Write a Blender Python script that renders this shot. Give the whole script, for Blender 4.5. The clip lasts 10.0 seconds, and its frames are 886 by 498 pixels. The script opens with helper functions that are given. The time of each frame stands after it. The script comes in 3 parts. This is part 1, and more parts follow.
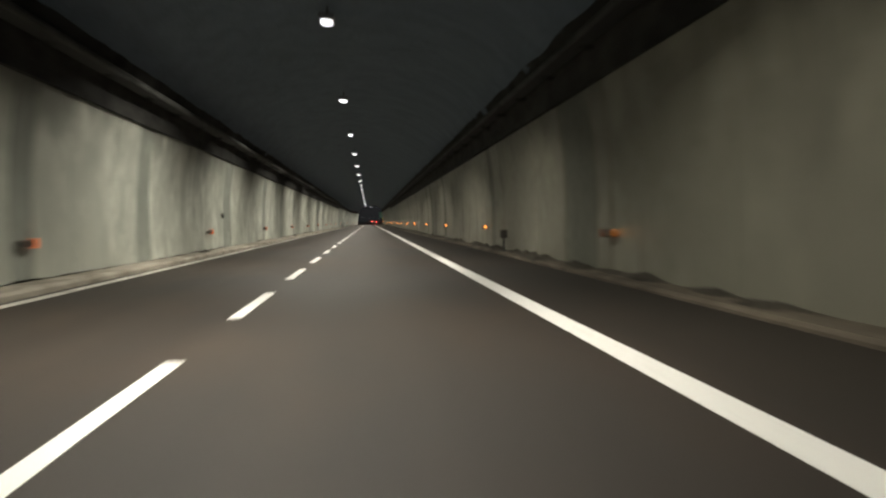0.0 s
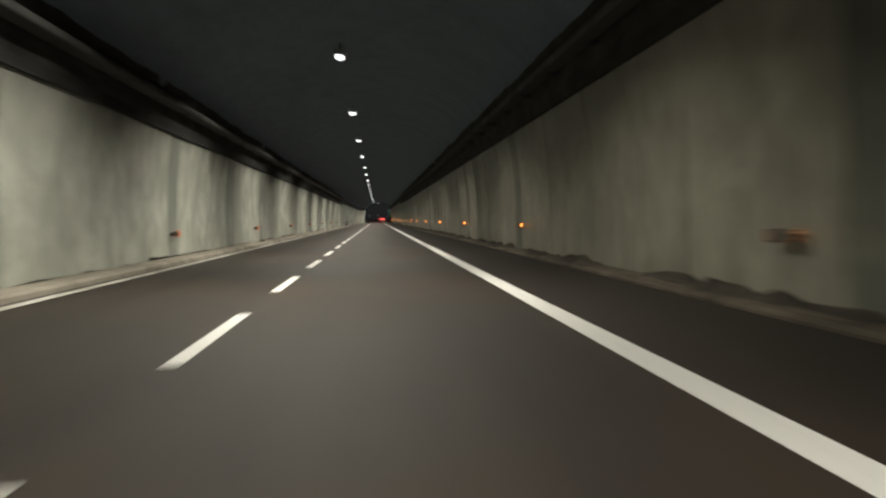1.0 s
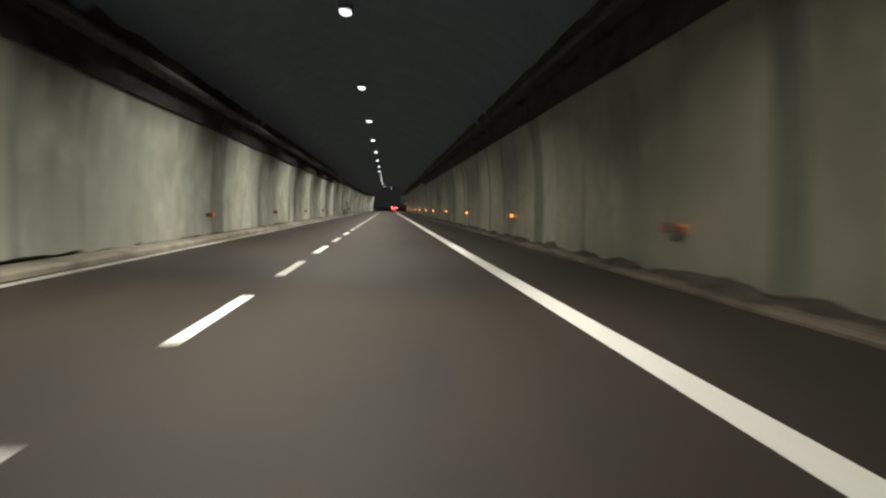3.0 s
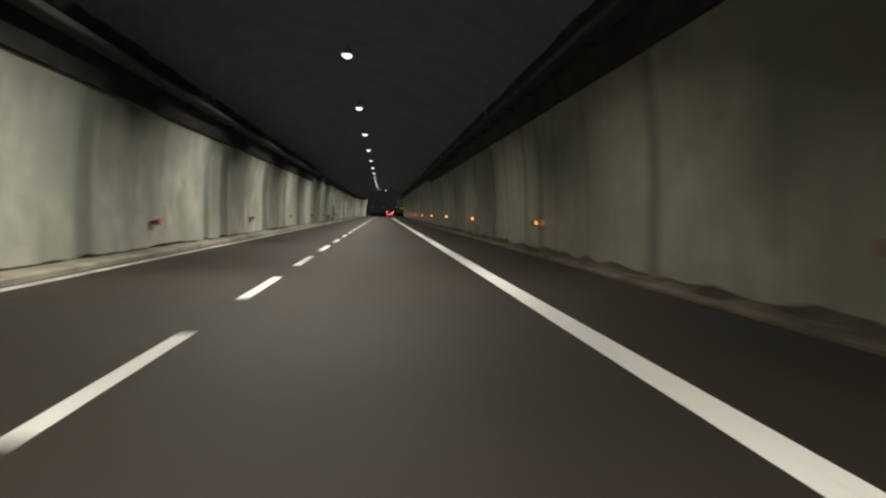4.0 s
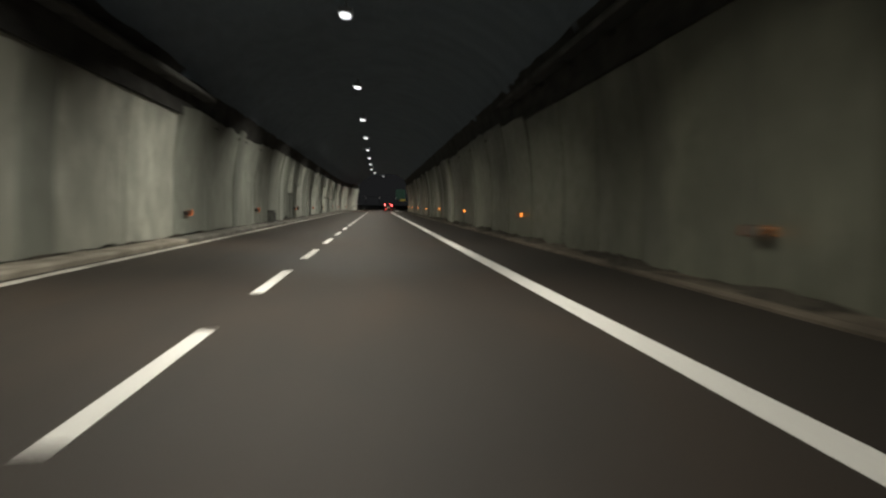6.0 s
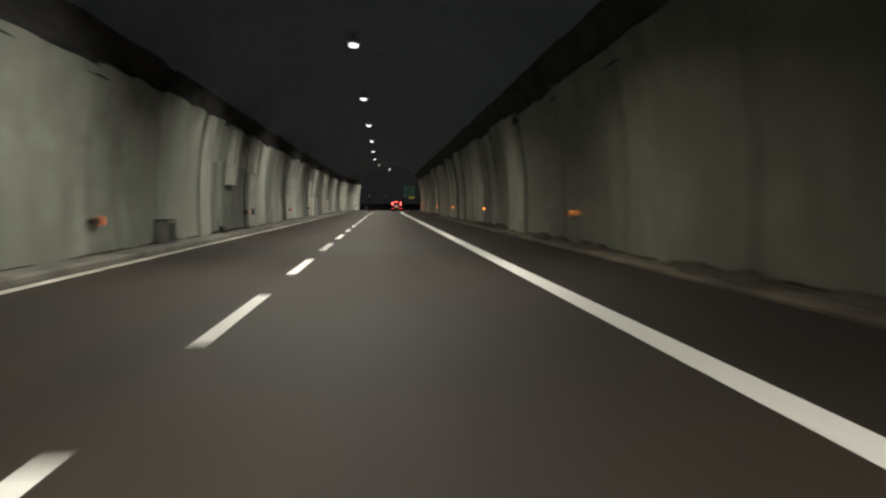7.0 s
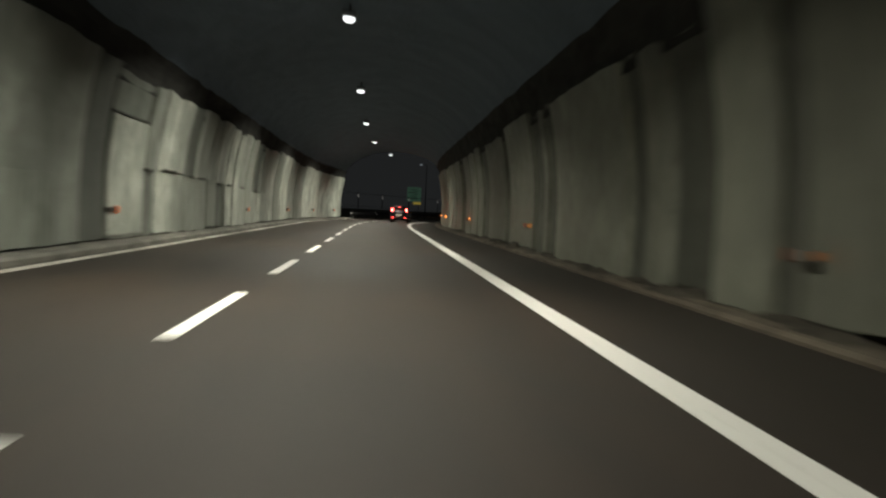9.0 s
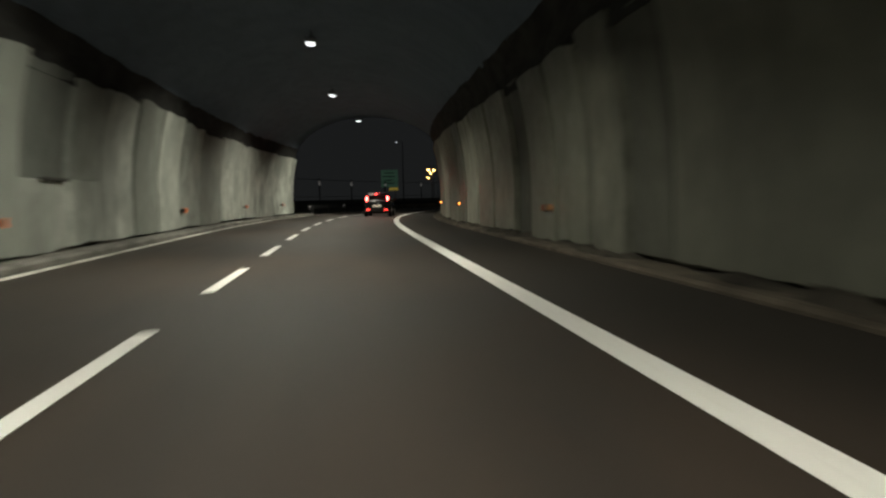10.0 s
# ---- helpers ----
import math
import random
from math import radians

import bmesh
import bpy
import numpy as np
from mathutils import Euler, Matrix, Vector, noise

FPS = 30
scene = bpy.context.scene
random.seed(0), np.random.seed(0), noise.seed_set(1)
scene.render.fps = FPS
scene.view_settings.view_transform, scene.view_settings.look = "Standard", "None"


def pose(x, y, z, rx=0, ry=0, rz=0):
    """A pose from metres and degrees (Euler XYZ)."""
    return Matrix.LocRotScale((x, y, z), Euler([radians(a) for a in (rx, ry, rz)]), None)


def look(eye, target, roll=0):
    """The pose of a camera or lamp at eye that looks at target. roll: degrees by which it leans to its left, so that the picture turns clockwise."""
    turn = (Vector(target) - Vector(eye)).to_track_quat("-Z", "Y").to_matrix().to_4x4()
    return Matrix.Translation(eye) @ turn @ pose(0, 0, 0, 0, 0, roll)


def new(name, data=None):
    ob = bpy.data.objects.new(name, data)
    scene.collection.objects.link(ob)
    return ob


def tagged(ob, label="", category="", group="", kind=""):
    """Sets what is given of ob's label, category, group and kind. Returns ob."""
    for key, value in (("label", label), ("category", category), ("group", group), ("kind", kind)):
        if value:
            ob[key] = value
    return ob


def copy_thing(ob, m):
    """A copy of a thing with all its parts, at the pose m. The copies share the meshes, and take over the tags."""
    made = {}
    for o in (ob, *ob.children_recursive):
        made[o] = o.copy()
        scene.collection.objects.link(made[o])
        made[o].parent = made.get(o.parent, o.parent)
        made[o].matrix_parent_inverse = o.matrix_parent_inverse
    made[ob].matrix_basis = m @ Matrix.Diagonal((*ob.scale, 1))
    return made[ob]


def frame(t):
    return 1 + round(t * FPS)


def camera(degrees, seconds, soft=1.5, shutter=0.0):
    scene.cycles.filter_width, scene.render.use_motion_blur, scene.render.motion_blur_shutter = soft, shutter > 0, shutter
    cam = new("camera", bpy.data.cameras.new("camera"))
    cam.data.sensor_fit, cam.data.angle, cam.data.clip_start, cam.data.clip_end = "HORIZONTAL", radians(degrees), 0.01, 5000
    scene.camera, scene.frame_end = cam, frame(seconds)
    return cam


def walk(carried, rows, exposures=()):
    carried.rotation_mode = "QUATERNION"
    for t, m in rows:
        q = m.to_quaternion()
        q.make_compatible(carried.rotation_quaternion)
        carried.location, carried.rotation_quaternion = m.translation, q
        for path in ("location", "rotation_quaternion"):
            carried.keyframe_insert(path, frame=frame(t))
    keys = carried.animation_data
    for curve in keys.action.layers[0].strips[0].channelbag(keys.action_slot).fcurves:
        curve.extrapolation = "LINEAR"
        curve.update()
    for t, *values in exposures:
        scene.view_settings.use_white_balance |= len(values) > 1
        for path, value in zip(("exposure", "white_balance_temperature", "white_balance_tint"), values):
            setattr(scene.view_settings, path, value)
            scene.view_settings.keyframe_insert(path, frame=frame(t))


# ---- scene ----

# The road's own line: s metres along the broken lane line, X metres to its right, z above the asphalt.
BEND, BEND_END, BEND_KAPPA, EASE = 227.5, 287.5, 0.0198, 40.0
GRID = np.arange(-80.0, 560.0, 0.5)
_k = np.where(GRID > BEND, np.minimum((GRID - BEND) / (BEND_END - BEND), 1.0) * BEND_KAPPA, 0.0)
_k = _k - np.clip((GRID - BEND_END) / EASE, 0.0, 1.0) * (BEND_KAPPA - 0.004)
_th = np.concatenate([[0.0], np.cumsum((_k[1:] + _k[:-1]) * 0.25)])
_x = np.concatenate([[0.0], np.cumsum((np.sin(_th[1:]) + np.sin(_th[:-1])) * 0.25)])
_y = GRID[0] + np.concatenate([[0.0], np.cumsum((np.cos(_th[1:]) + np.cos(_th[:-1])) * 0.25)])


def heading(s):
    return float(np.interp(s, GRID, _th))


def P(s, X=0.0, z=0.0):
    th = heading(s)
    x, y = float(np.interp(s, GRID, _x)), float(np.interp(s, GRID, _y))
    return Vector((x + X * math.cos(th), y - X * math.sin(th), z))


def at_road(s, X=0.0, z=0.0, turn=0.0):
    """Pose of a thing whose own +y runs along the road."""
    p = P(s, X, z)
    return pose(p.x, p.y, p.z, 0, 0, turn - math.degrees(heading(s)))


# ---- camera: seconds, s, X, turn to the right of the road, tilt, lean ----
EYE = 1.141
PATH = [
    (0.0, 0.00, 1.632, 5.82, -2.24, -0.93),
    (0.5, 10.52, 1.612, 5.69, -1.80, 0.16),
    (1.0, 20.94, 1.681, 5.18, -2.45, -1.35),
    (1.5, 31.48, 1.748, 5.63, -2.52, -1.59),
    (2.0, 41.74, 1.732, 5.55, -2.99, -0.32),
    (2.5, 52.12, 1.779, 4.33, -2.69, 0.30),
    (2.7, 56.45, 1.770, 4.35, -3.24, 0.40),
    (3.8, 79.10, 1.860, 4.55, -3.27, 0.03),
    (4.0, 83.24, 1.838, 4.76, -2.87, 0.20),
    (4.5, 93.83, 1.754, 4.87, -3.31, 0.39),
    (5.0, 104.48, 1.648, 4.82, -3.14, 0.28),
    (5.5, 114.95, 1.618, 4.34, -3.71, -0.47),
    (5.7, 119.15, 1.565, 5.00, -3.23, 0.62),
    (6.8, 142.56, 1.515, 5.78, -4.38, -0.80),
    (7.0, 146.86, 1.526, 4.67, -3.63, -0.67),
    (7.5, 157.42, 1.568, 5.46, -4.89, -0.54),
    (8.0, 167.72, 1.676, 6.01, -6.03, -0.06),
    (8.5, 178.06, 1.676, 4.33, -3.93, 0.37),
    (9.0, 188.79, 1.704, 5.14, -2.91, 2.64),
    (9.5, 199.19, 1.741, 5.71, -3.71, 0.84),
    (10.0, 209.52, 1.816, 7.22, -4.10, -1.28),
]
cam = camera(62.9, 10.0, soft=2.4, shutter=0.6)


def eye_pose(s, X, turn, tilt, lean):
    e = P(s, X, EYE)
    a, b = heading(s) + radians(turn), radians(tilt)
    way = Vector((math.sin(a) * math.cos(b), math.cos(a) * math.cos(b), math.sin(b)))
    return look(e, e + way * 10, lean)


GAIN = [(0.0, 0.55, 6500, 10), (0.5, 0.4, 6500, 10), (1.0, 0.4, 6500, 10), (1.5, 0.55, 6500, 10), (2.0, 0.45, 6500, 10), (2.5, 0.55, 6500, 10), (4.0, 0.25, 6500, 10), (5.0, 0.05, 6500, 10), (5.5, -0.05, 6500, 10), (7.0, 0.18, 6500, 10), (7.5, 0.12, 6500, 10), (8.0, 0.02, 6500, 10), (8.5, 0.25, 6500, 8), (9.0, 0.33, 6500, 5), (9.5, 0.35, 6500, 4), (10.0, 0.0, 6500, 5)]
walk(cam, [(t, eye_pose(*row)) for t, *row in PATH], GAIN)

# ---- light: a row of tunnel lamps, a dark night outside ----
LAMP_X, LAMP_Z, LAMP_FIRST, LAMP_STEP = 0.62, 6.49, 19.82, 12.67
LAMP_WATT = 405.0
LAMP_TILT = 5.0
LAMP_SPREAD = 136.0
PORTAL = 262.0
BACK = -45.0
world = bpy.data.worlds.new("night")
scene.world = world
world.use_nodes = True
world.node_tree.nodes["Background"].inputs[0].default_value = (0.0072, 0.0074, 0.0077, 1)
world.node_tree.nodes["Background"].inputs[1].default_value = 1.4

# ---- materials ----


def material(name, rough=0.8, metal=0.0, spec=0.4):
    m = bpy.data.materials.new(name)
    m.use_nodes = True
    b = m.node_tree.nodes["Principled BSDF"]
    b.inputs["Roughness"].default_value = rough
    b.inputs["Metallic"].default_value = metal
    b.inputs["Specular IOR Level"].default_value = spec
    return m, m.node_tree, b


def coords(nt, sx, sy, sz=1.0, uv=True):
    t = nt.nodes.new("ShaderNodeUVMap") if uv else nt.nodes.new("ShaderNodeTexCoord")
    mp = nt.nodes.new("ShaderNodeMapping")
    mp.inputs["Scale"].default_value = (sx, sy, sz)
    nt.links.new(t.outputs["UV" if uv else "Object"], mp.inputs["Vector"])
    return mp.outputs[0]


def noise_of(nt, vec, scale=1.0, detail=4.0, rough=0.55, warp=0.0):
    n = nt.nodes.new("ShaderNodeTexNoise")
    n.inputs["Scale"].default_value = scale
    n.inputs["Detail"].default_value = detail
    n.inputs["Roughness"].default_value = rough
    n.inputs["Distortion"].default_value = warp
    nt.links.new(vec, n.inputs["Vector"])
    return n.outputs["Fac"]


def ramp(nt, fac, stops):
    r = nt.nodes.new("ShaderNodeValToRGB")
    while len(r.color_ramp.elements) < len(stops):
        r.color_ramp.elements.new(0.5)
    for e, (pos, c) in zip(r.color_ramp.elements, stops):
        e.position = pos
        e.color = (*c, 1) if len(c) == 3 else c
    nt.links.new(fac, r.inputs[0])
    return r.outputs[0]


def mix(nt, a, b, fac, mode="MIX"):
    m = nt.nodes.new("ShaderNodeMix")
    m.data_type, m.blend_type = "RGBA", mode
    for sock, val in ((m.inputs[0], fac), (m.inputs[6], a), (m.inputs[7], b)):
        if isinstance(val, (int, float)):
            sock.default_value = val
        elif isinstance(val, tuple):
            sock.default_value = (*val, 1)
        else:
            nt.links.new(val, sock)
    return m.outputs[2]


def bump(nt, b, height, strength=0.3, dist=0.01):
    n = nt.nodes.new("ShaderNodeBump")
    n.inputs["Strength"].default_value = strength
    n.inputs["Distance"].default_value = dist
    nt.links.new(height, n.inputs["Height"])
    nt.links.new(n.outputs[0], b.inputs["Normal"])


def grey(v, tint=(1.0, 1.0, 1.0)):
    return tuple(v * c for c in tint)


def plain(name, color, rough=0.6, metal=0.0, spread=0.12, scale=9.0):
    m, nt, b = material(name, rough, metal)
    f = noise_of(nt, coords(nt, 1, 1, 1, uv=False), scale, 5)
    lo, hi = tuple(c * (1 - spread) for c in color), tuple(min(1, c * (1 + spread)) for c in color)
    nt.links.new(ramp(nt, f, [(0.3, lo), (0.7, hi)]), b.inputs["Base Color"])
    return m


def glow(name, color, strength):
    m, nt, b = material(name, 0.3)
    b.inputs["Base Color"].default_value = (*color, 1)
    b.inputs["Emission Color"].default_value = (*color, 1)
    b.inputs["Emission Strength"].default_value = strength
    return m


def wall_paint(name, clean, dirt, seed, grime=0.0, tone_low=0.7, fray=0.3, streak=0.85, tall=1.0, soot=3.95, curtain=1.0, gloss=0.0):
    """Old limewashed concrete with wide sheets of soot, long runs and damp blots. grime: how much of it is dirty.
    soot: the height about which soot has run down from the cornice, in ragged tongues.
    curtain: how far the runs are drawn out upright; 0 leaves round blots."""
    m, nt, b = material(name, 0.62, 0.0, 0.45)
    wide = noise_of(nt, coords(nt, 0.22, 0.09 * tall), 1.0, 3, 0.5, 0.2)
    runs = noise_of(nt, coords(nt, 0.5, 0.36 - 0.24 * curtain), 1.0, 5, 0.6, 0.5 - 0.35 * curtain)
    thin = noise_of(nt, coords(nt, 1.7 - 0.6 * (1 - curtain), 0.6 - 0.45 * curtain), 1.0, 4, 0.55, 0.6 - 0.5 * curtain)
    fine = noise_of(nt, coords(nt, 6.0, 3.0), 1.0, 5, 0.65)
    blot = noise_of(nt, coords(nt, 0.75, 0.6), 1.0, 8, 0.68, 0.35)
    mottle = noise_of(nt, coords(nt, 1.5, 0.9), 1.0, 6, 0.66, 0.5)
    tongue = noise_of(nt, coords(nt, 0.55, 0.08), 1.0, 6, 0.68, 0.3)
    hair = noise_of(nt, coords(nt, 5.5, 0.22), 1.0, 3, 0.5, 0.05)
    for n, o in zip([n for n in nt.nodes if n.bl_idname == "ShaderNodeMapping"], range(8)):
        n.inputs["Location"].default_value = (seed * 3.7 + o * 11, seed * 1.3 + o * 5, 0)
    base = ramp(nt, fine, [(0.25, tuple(c * 0.84 for c in clean)), (0.75, clean)])
    f1 = ramp(nt, wide, [(0.38 + grime, (0.85, 0.85, 0.85)), (0.56 + grime, (0, 0, 0))])
    f2 = ramp(nt, runs, [(0.36 + grime, (streak,) * 3), (0.47 + grime, (0, 0, 0))])
    f3 = ramp(nt, blot, [(0.34 + grime, (0.7, 0.7, 0.7)), (0.54 + grime, (0, 0, 0))])
    f4 = ramp(nt, thin, [(0.30, (fray,) * 3), (0.50, (0, 0, 0))])
    f5 = ramp(nt, hair, [(0.29, (min(1.0, fray * 2.6),) * 3), (0.37, (0, 0, 0))])
    base = mix(nt, base, ramp(nt, mottle, [(0.34, (0.60, 0.60, 0.58)), (0.60, (1.04, 1.04, 1.03))]), 1.0, "MULTIPLY")
    col = mix(nt, base, dirt, f1)
    col = mix(nt, col, tuple(c * 0.75 for c in dirt), f2)
    col = mix(nt, col, tuple(c * 1.1 for c in dirt), f3)
    col = mix(nt, col, dirt, f4)
    col = mix(nt, col, tuple(c * 0.6 for c in dirt), f5)
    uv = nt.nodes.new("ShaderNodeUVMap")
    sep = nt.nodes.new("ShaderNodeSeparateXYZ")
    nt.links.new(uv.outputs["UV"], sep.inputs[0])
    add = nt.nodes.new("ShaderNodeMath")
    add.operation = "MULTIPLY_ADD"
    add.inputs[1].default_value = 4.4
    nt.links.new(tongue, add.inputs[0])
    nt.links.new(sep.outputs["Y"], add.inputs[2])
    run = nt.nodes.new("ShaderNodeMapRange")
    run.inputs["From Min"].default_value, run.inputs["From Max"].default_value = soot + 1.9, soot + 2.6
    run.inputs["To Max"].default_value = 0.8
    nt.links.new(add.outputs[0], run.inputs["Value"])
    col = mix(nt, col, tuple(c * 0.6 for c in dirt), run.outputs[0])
    info = nt.nodes.new("ShaderNodeObjectInfo")
    tone = ramp(nt, info.outputs["Random"], [(0.0, (tone_low,) * 3), (1.0, (1, 1, 1))])
    col = mix(nt, col, tone, 1.0, "MULTIPLY")
    nt.links.new(col, b.inputs["Base Color"])
    nt.links.new(ramp(nt, fine, [(0.3, (0.5 - gloss,) * 3), (0.7, (0.72 - gloss,) * 3)]), b.inputs["Roughness"])
    bump(nt, b, mix(nt, mottle, fine, 0.3), 0.55, 0.035)
    return m


def asphalt_mat():
    m, nt, b = material("asphalt", 0.66, 0.0, 0.42)
    grain = noise_of(nt, coords(nt, 60, 60), 1.0, 3, 0.7)
    track = noise_of(nt, coords(nt, 0.02, 1.1), 1.0, 3, 0.5)
    patch = noise_of(nt, coords(nt, 0.25, 0.6), 1.0, 4, 0.6, 0.5)
    col = ramp(nt, grain, [(0.3, (0.0188, 0.0146, 0.0118)), (0.75, (0.0415, 0.0316, 0.0252))])
    col = mix(nt, col, (0.76, 0.74, 0.72), ramp(nt, track, [(0.4, (0, 0, 0)), (0.65, (0.9, 0.9, 0.9))]), "MULTIPLY")
    col = mix(nt, col, (1.42, 1.28, 1.14), ramp(nt, patch, [(0.42, (0, 0, 0)), (0.66, (0.9, 0.9, 0.9))]), "MULTIPLY")
    # brown dust beyond the broad edge line, ragged border, darkened as dimly lit
    uv = nt.nodes.new("ShaderNodeUVMap")
    sep = nt.nodes.new("ShaderNodeSeparateXYZ")
    nt.links.new(uv.outputs["UV"], sep.inputs[0])
    fray = noise_of(nt, coords(nt, 0.5, 1.4), 1.0, 5, 0.65, 0.4)
    add = nt.nodes.new("ShaderNodeMath")
    add.operation = "MULTIPLY_ADD"
    add.inputs[1].default_value = 1.6
    nt.links.new(fray, add.inputs[0])
    nt.links.new(sep.outputs["Y"], add.inputs[2])
    edge = nt.nodes.new("ShaderNodeMapRange")
    edge.inputs["From Min"].default_value, edge.inputs["From Max"].default_value = 4.3, 5.8
    edge.inputs["To Max"].default_value = 0.85
    nt.links.new(add.outputs[0], edge.inputs["Value"])
    # The dust tone is set darker to paint weaker light on the shoulder.
    col = mix(nt, col, (0.0165, 0.0128, 0.0098), edge.outputs[0])
    nt.links.new(col, b.inputs["Base Color"])
    bump(nt, b, grain, 0.5, 0.006)
    return m


def road_paint():
    m, nt, b = material("road_paint", 0.6, 0.0, 0.4)
    worn = noise_of(nt, coords(nt, 7, 9), 1.0, 5, 0.7)
    nt.links.new(ramp(nt, worn, [(0.24, (0.42, 0.41, 0.39)), (0.42, (0.86, 0.85, 0.82))]), b.inputs["Base Color"])
    return m


def dusty_concrete(name, lo, hi):
    m, nt, b = material(name, 0.9, 0.0, 0.2)
    f = noise_of(nt, coords(nt, 0.9, 1.6), 1.0, 5, 0.65, 0.6)
    g = noise_of(nt, coords(nt, 14, 14), 1.0, 4, 0.6)
    col = ramp(nt, f, [(0.34, lo), (0.62, hi)])
    nt.links.new(mix(nt, col, ramp(nt, g, [(0.3, (0.75, 0.75, 0.75)), (0.7, (1, 1, 1))]), 1.0, "MULTIPLY"), b.inputs["Base Color"])
    bump(nt, b, g, 0.4, 0.01)
    return m


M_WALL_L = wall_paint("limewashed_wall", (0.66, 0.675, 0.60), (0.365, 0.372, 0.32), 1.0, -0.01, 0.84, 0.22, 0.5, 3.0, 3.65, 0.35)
# Right-wall colours also hold the weaker light on that side, beside their grime.
M_WALL_R = wall_paint("grimy_dimmed_wall", (0.335, 0.322, 0.262), (0.19, 0.182, 0.145), 4.0, -0.01, 0.82, 0.3, 0.5, 3.0, 4.15, 0.4, 0.2)
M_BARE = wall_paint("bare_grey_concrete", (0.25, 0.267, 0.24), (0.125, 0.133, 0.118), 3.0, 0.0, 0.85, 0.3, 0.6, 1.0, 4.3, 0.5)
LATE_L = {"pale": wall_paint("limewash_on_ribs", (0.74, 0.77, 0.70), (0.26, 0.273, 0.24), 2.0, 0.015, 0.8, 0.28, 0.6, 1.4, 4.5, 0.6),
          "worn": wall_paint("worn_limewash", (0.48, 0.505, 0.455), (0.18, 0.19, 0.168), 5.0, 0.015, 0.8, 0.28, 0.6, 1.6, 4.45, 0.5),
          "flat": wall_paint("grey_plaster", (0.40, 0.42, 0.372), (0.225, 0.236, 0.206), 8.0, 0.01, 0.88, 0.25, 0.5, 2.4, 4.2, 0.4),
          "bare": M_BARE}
# Right-wall ribs: grime, plus the dimmer light of that side put into the colour.
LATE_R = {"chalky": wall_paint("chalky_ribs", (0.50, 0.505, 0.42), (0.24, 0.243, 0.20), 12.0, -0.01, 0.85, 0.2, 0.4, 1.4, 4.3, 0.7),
          "pale": wall_paint("grimy_dimmed_ribs", (0.30, 0.305, 0.25), (0.135, 0.137, 0.112), 6.0, -0.01, 0.8, 0.25, 0.5, 1.4, 4.2, 0.7, 0.2),
          "worn": wall_paint("sooty_dimmed_ribs", (0.23, 0.233, 0.19), (0.10, 0.102, 0.082), 7.0, 0.0, 0.8, 0.25, 0.6, 1.4, 4.2, 0.6, 0.12),
          "flat": wall_paint("sooty_dimmed_plaster", (0.195, 0.2, 0.156), (0.102, 0.105, 0.082), 9.5, 0.0, 0.88, 0.2, 0.4, 2.4, 4.0, 0.35, 0.2),
          "bare": wall_paint("bare_sooty_dimmed_concrete", (0.14, 0.143, 0.117), (0.068, 0.07, 0.057), 10.0, 0.0, 0.8, 0.3, 0.6, 1.0, 4.3, 0.5)}
M_ASPHALT = asphalt_mat()
M_PAINT = road_paint()
M_PAINT_OLD = dusty_concrete("dusty_old_paint", (0.40, 0.38, 0.33), (0.80, 0.78, 0.72))
# Dusty left walk; its pale warm tone includes headlight falling on it.
M_KERB = dusty_concrete("dusty_headlit_kerb", (0.24, 0.215, 0.175), (0.47, 0.43, 0.36))
M_KERB_R = dusty_concrete("dirt_covered_kerb", (0.06, 0.05, 0.039), (0.15, 0.126, 0.098))
M_BACK = dusty_concrete("dark_backing", (0.045, 0.041, 0.034), (0.12, 0.11, 0.09))
# Vault colour is lightened and blued to take in glare from the lamps.
M_VAULT = dusty_concrete("soot_vault_with_glare", (0.155, 0.192, 0.242), (0.19, 0.235, 0.293))
M_LIP = dusty_concrete("dusty_conduit", (0.05, 0.05, 0.048), (0.105, 0.105, 0.10))
M_STEEL = plain("galvanised_steel", (0.07, 0.07, 0.07), 0.7, 0.5)
M_DARKSTEEL = plain("sooty_steel", (0.06, 0.06, 0.06), 0.6, 0.5)
M_SOOT = plain("soot_covered_steel", (0.035, 0.035, 0.035), 0.75, 0.2)
M_SHEET = wall_paint("pale_cover_sheet", (0.70, 0.73, 0.66), (0.26, 0.275, 0.24), 9.0, -0.03, 0.72, 0.2, 0.5, 2.0)
M_HOUSING = plain("lamp_housing", (0.22, 0.23, 0.24), 0.5, 0.3)
M_LENS = glow("lamp_lens", (0.95, 0.98, 1.0), 2.4)
# Amber glows stand in for headlights thrown back by the reflectors.
M_AMBER = glow("glowing_amber_marker", (0.9, 0.20, 0.04), 0.5)
M_AMBER_DIM = glow("dim_glow_amber_marker", (0.24, 0.06, 0.02), 0.15)
M_AMBER_LENS = glow("glowing_amber_lens", (1.0, 0.30, 0.05), 4.5)
M_MARKER_R = plain("dusty_marker_box", (0.10, 0.095, 0.08), 0.7)
M_MARKER = plain("marker_box", (0.05, 0.045, 0.04), 0.5)
M_GROUND = dusty_concrete("night_ground", (0.03, 0.035, 0.02), (0.07, 0.07, 0.05))

# ---- mesh tools ----


def finish(bm, name, mat, parent=None, smooth=False):
    me = bpy.data.meshes.new(name)
    bm.normal_update()
    bm.to_mesh(me)
    bm.free()
    if smooth:
        for p in me.polygons:
            p.use_smooth = True
    me.materials.append(mat)
    ob = new(name, me)
    if parent:
        ob.parent = parent
    return ob


def part(name, bm, mat, parent, label="", smooth=False):
    ob = finish(bm, name, mat, parent, smooth)
    if label:
        ob["label"] = label
    return ob


def empty(name, m):
    ob = new(name)
    ob.empty_display_size = 0.2
    ob.matrix_basis = m
    return ob


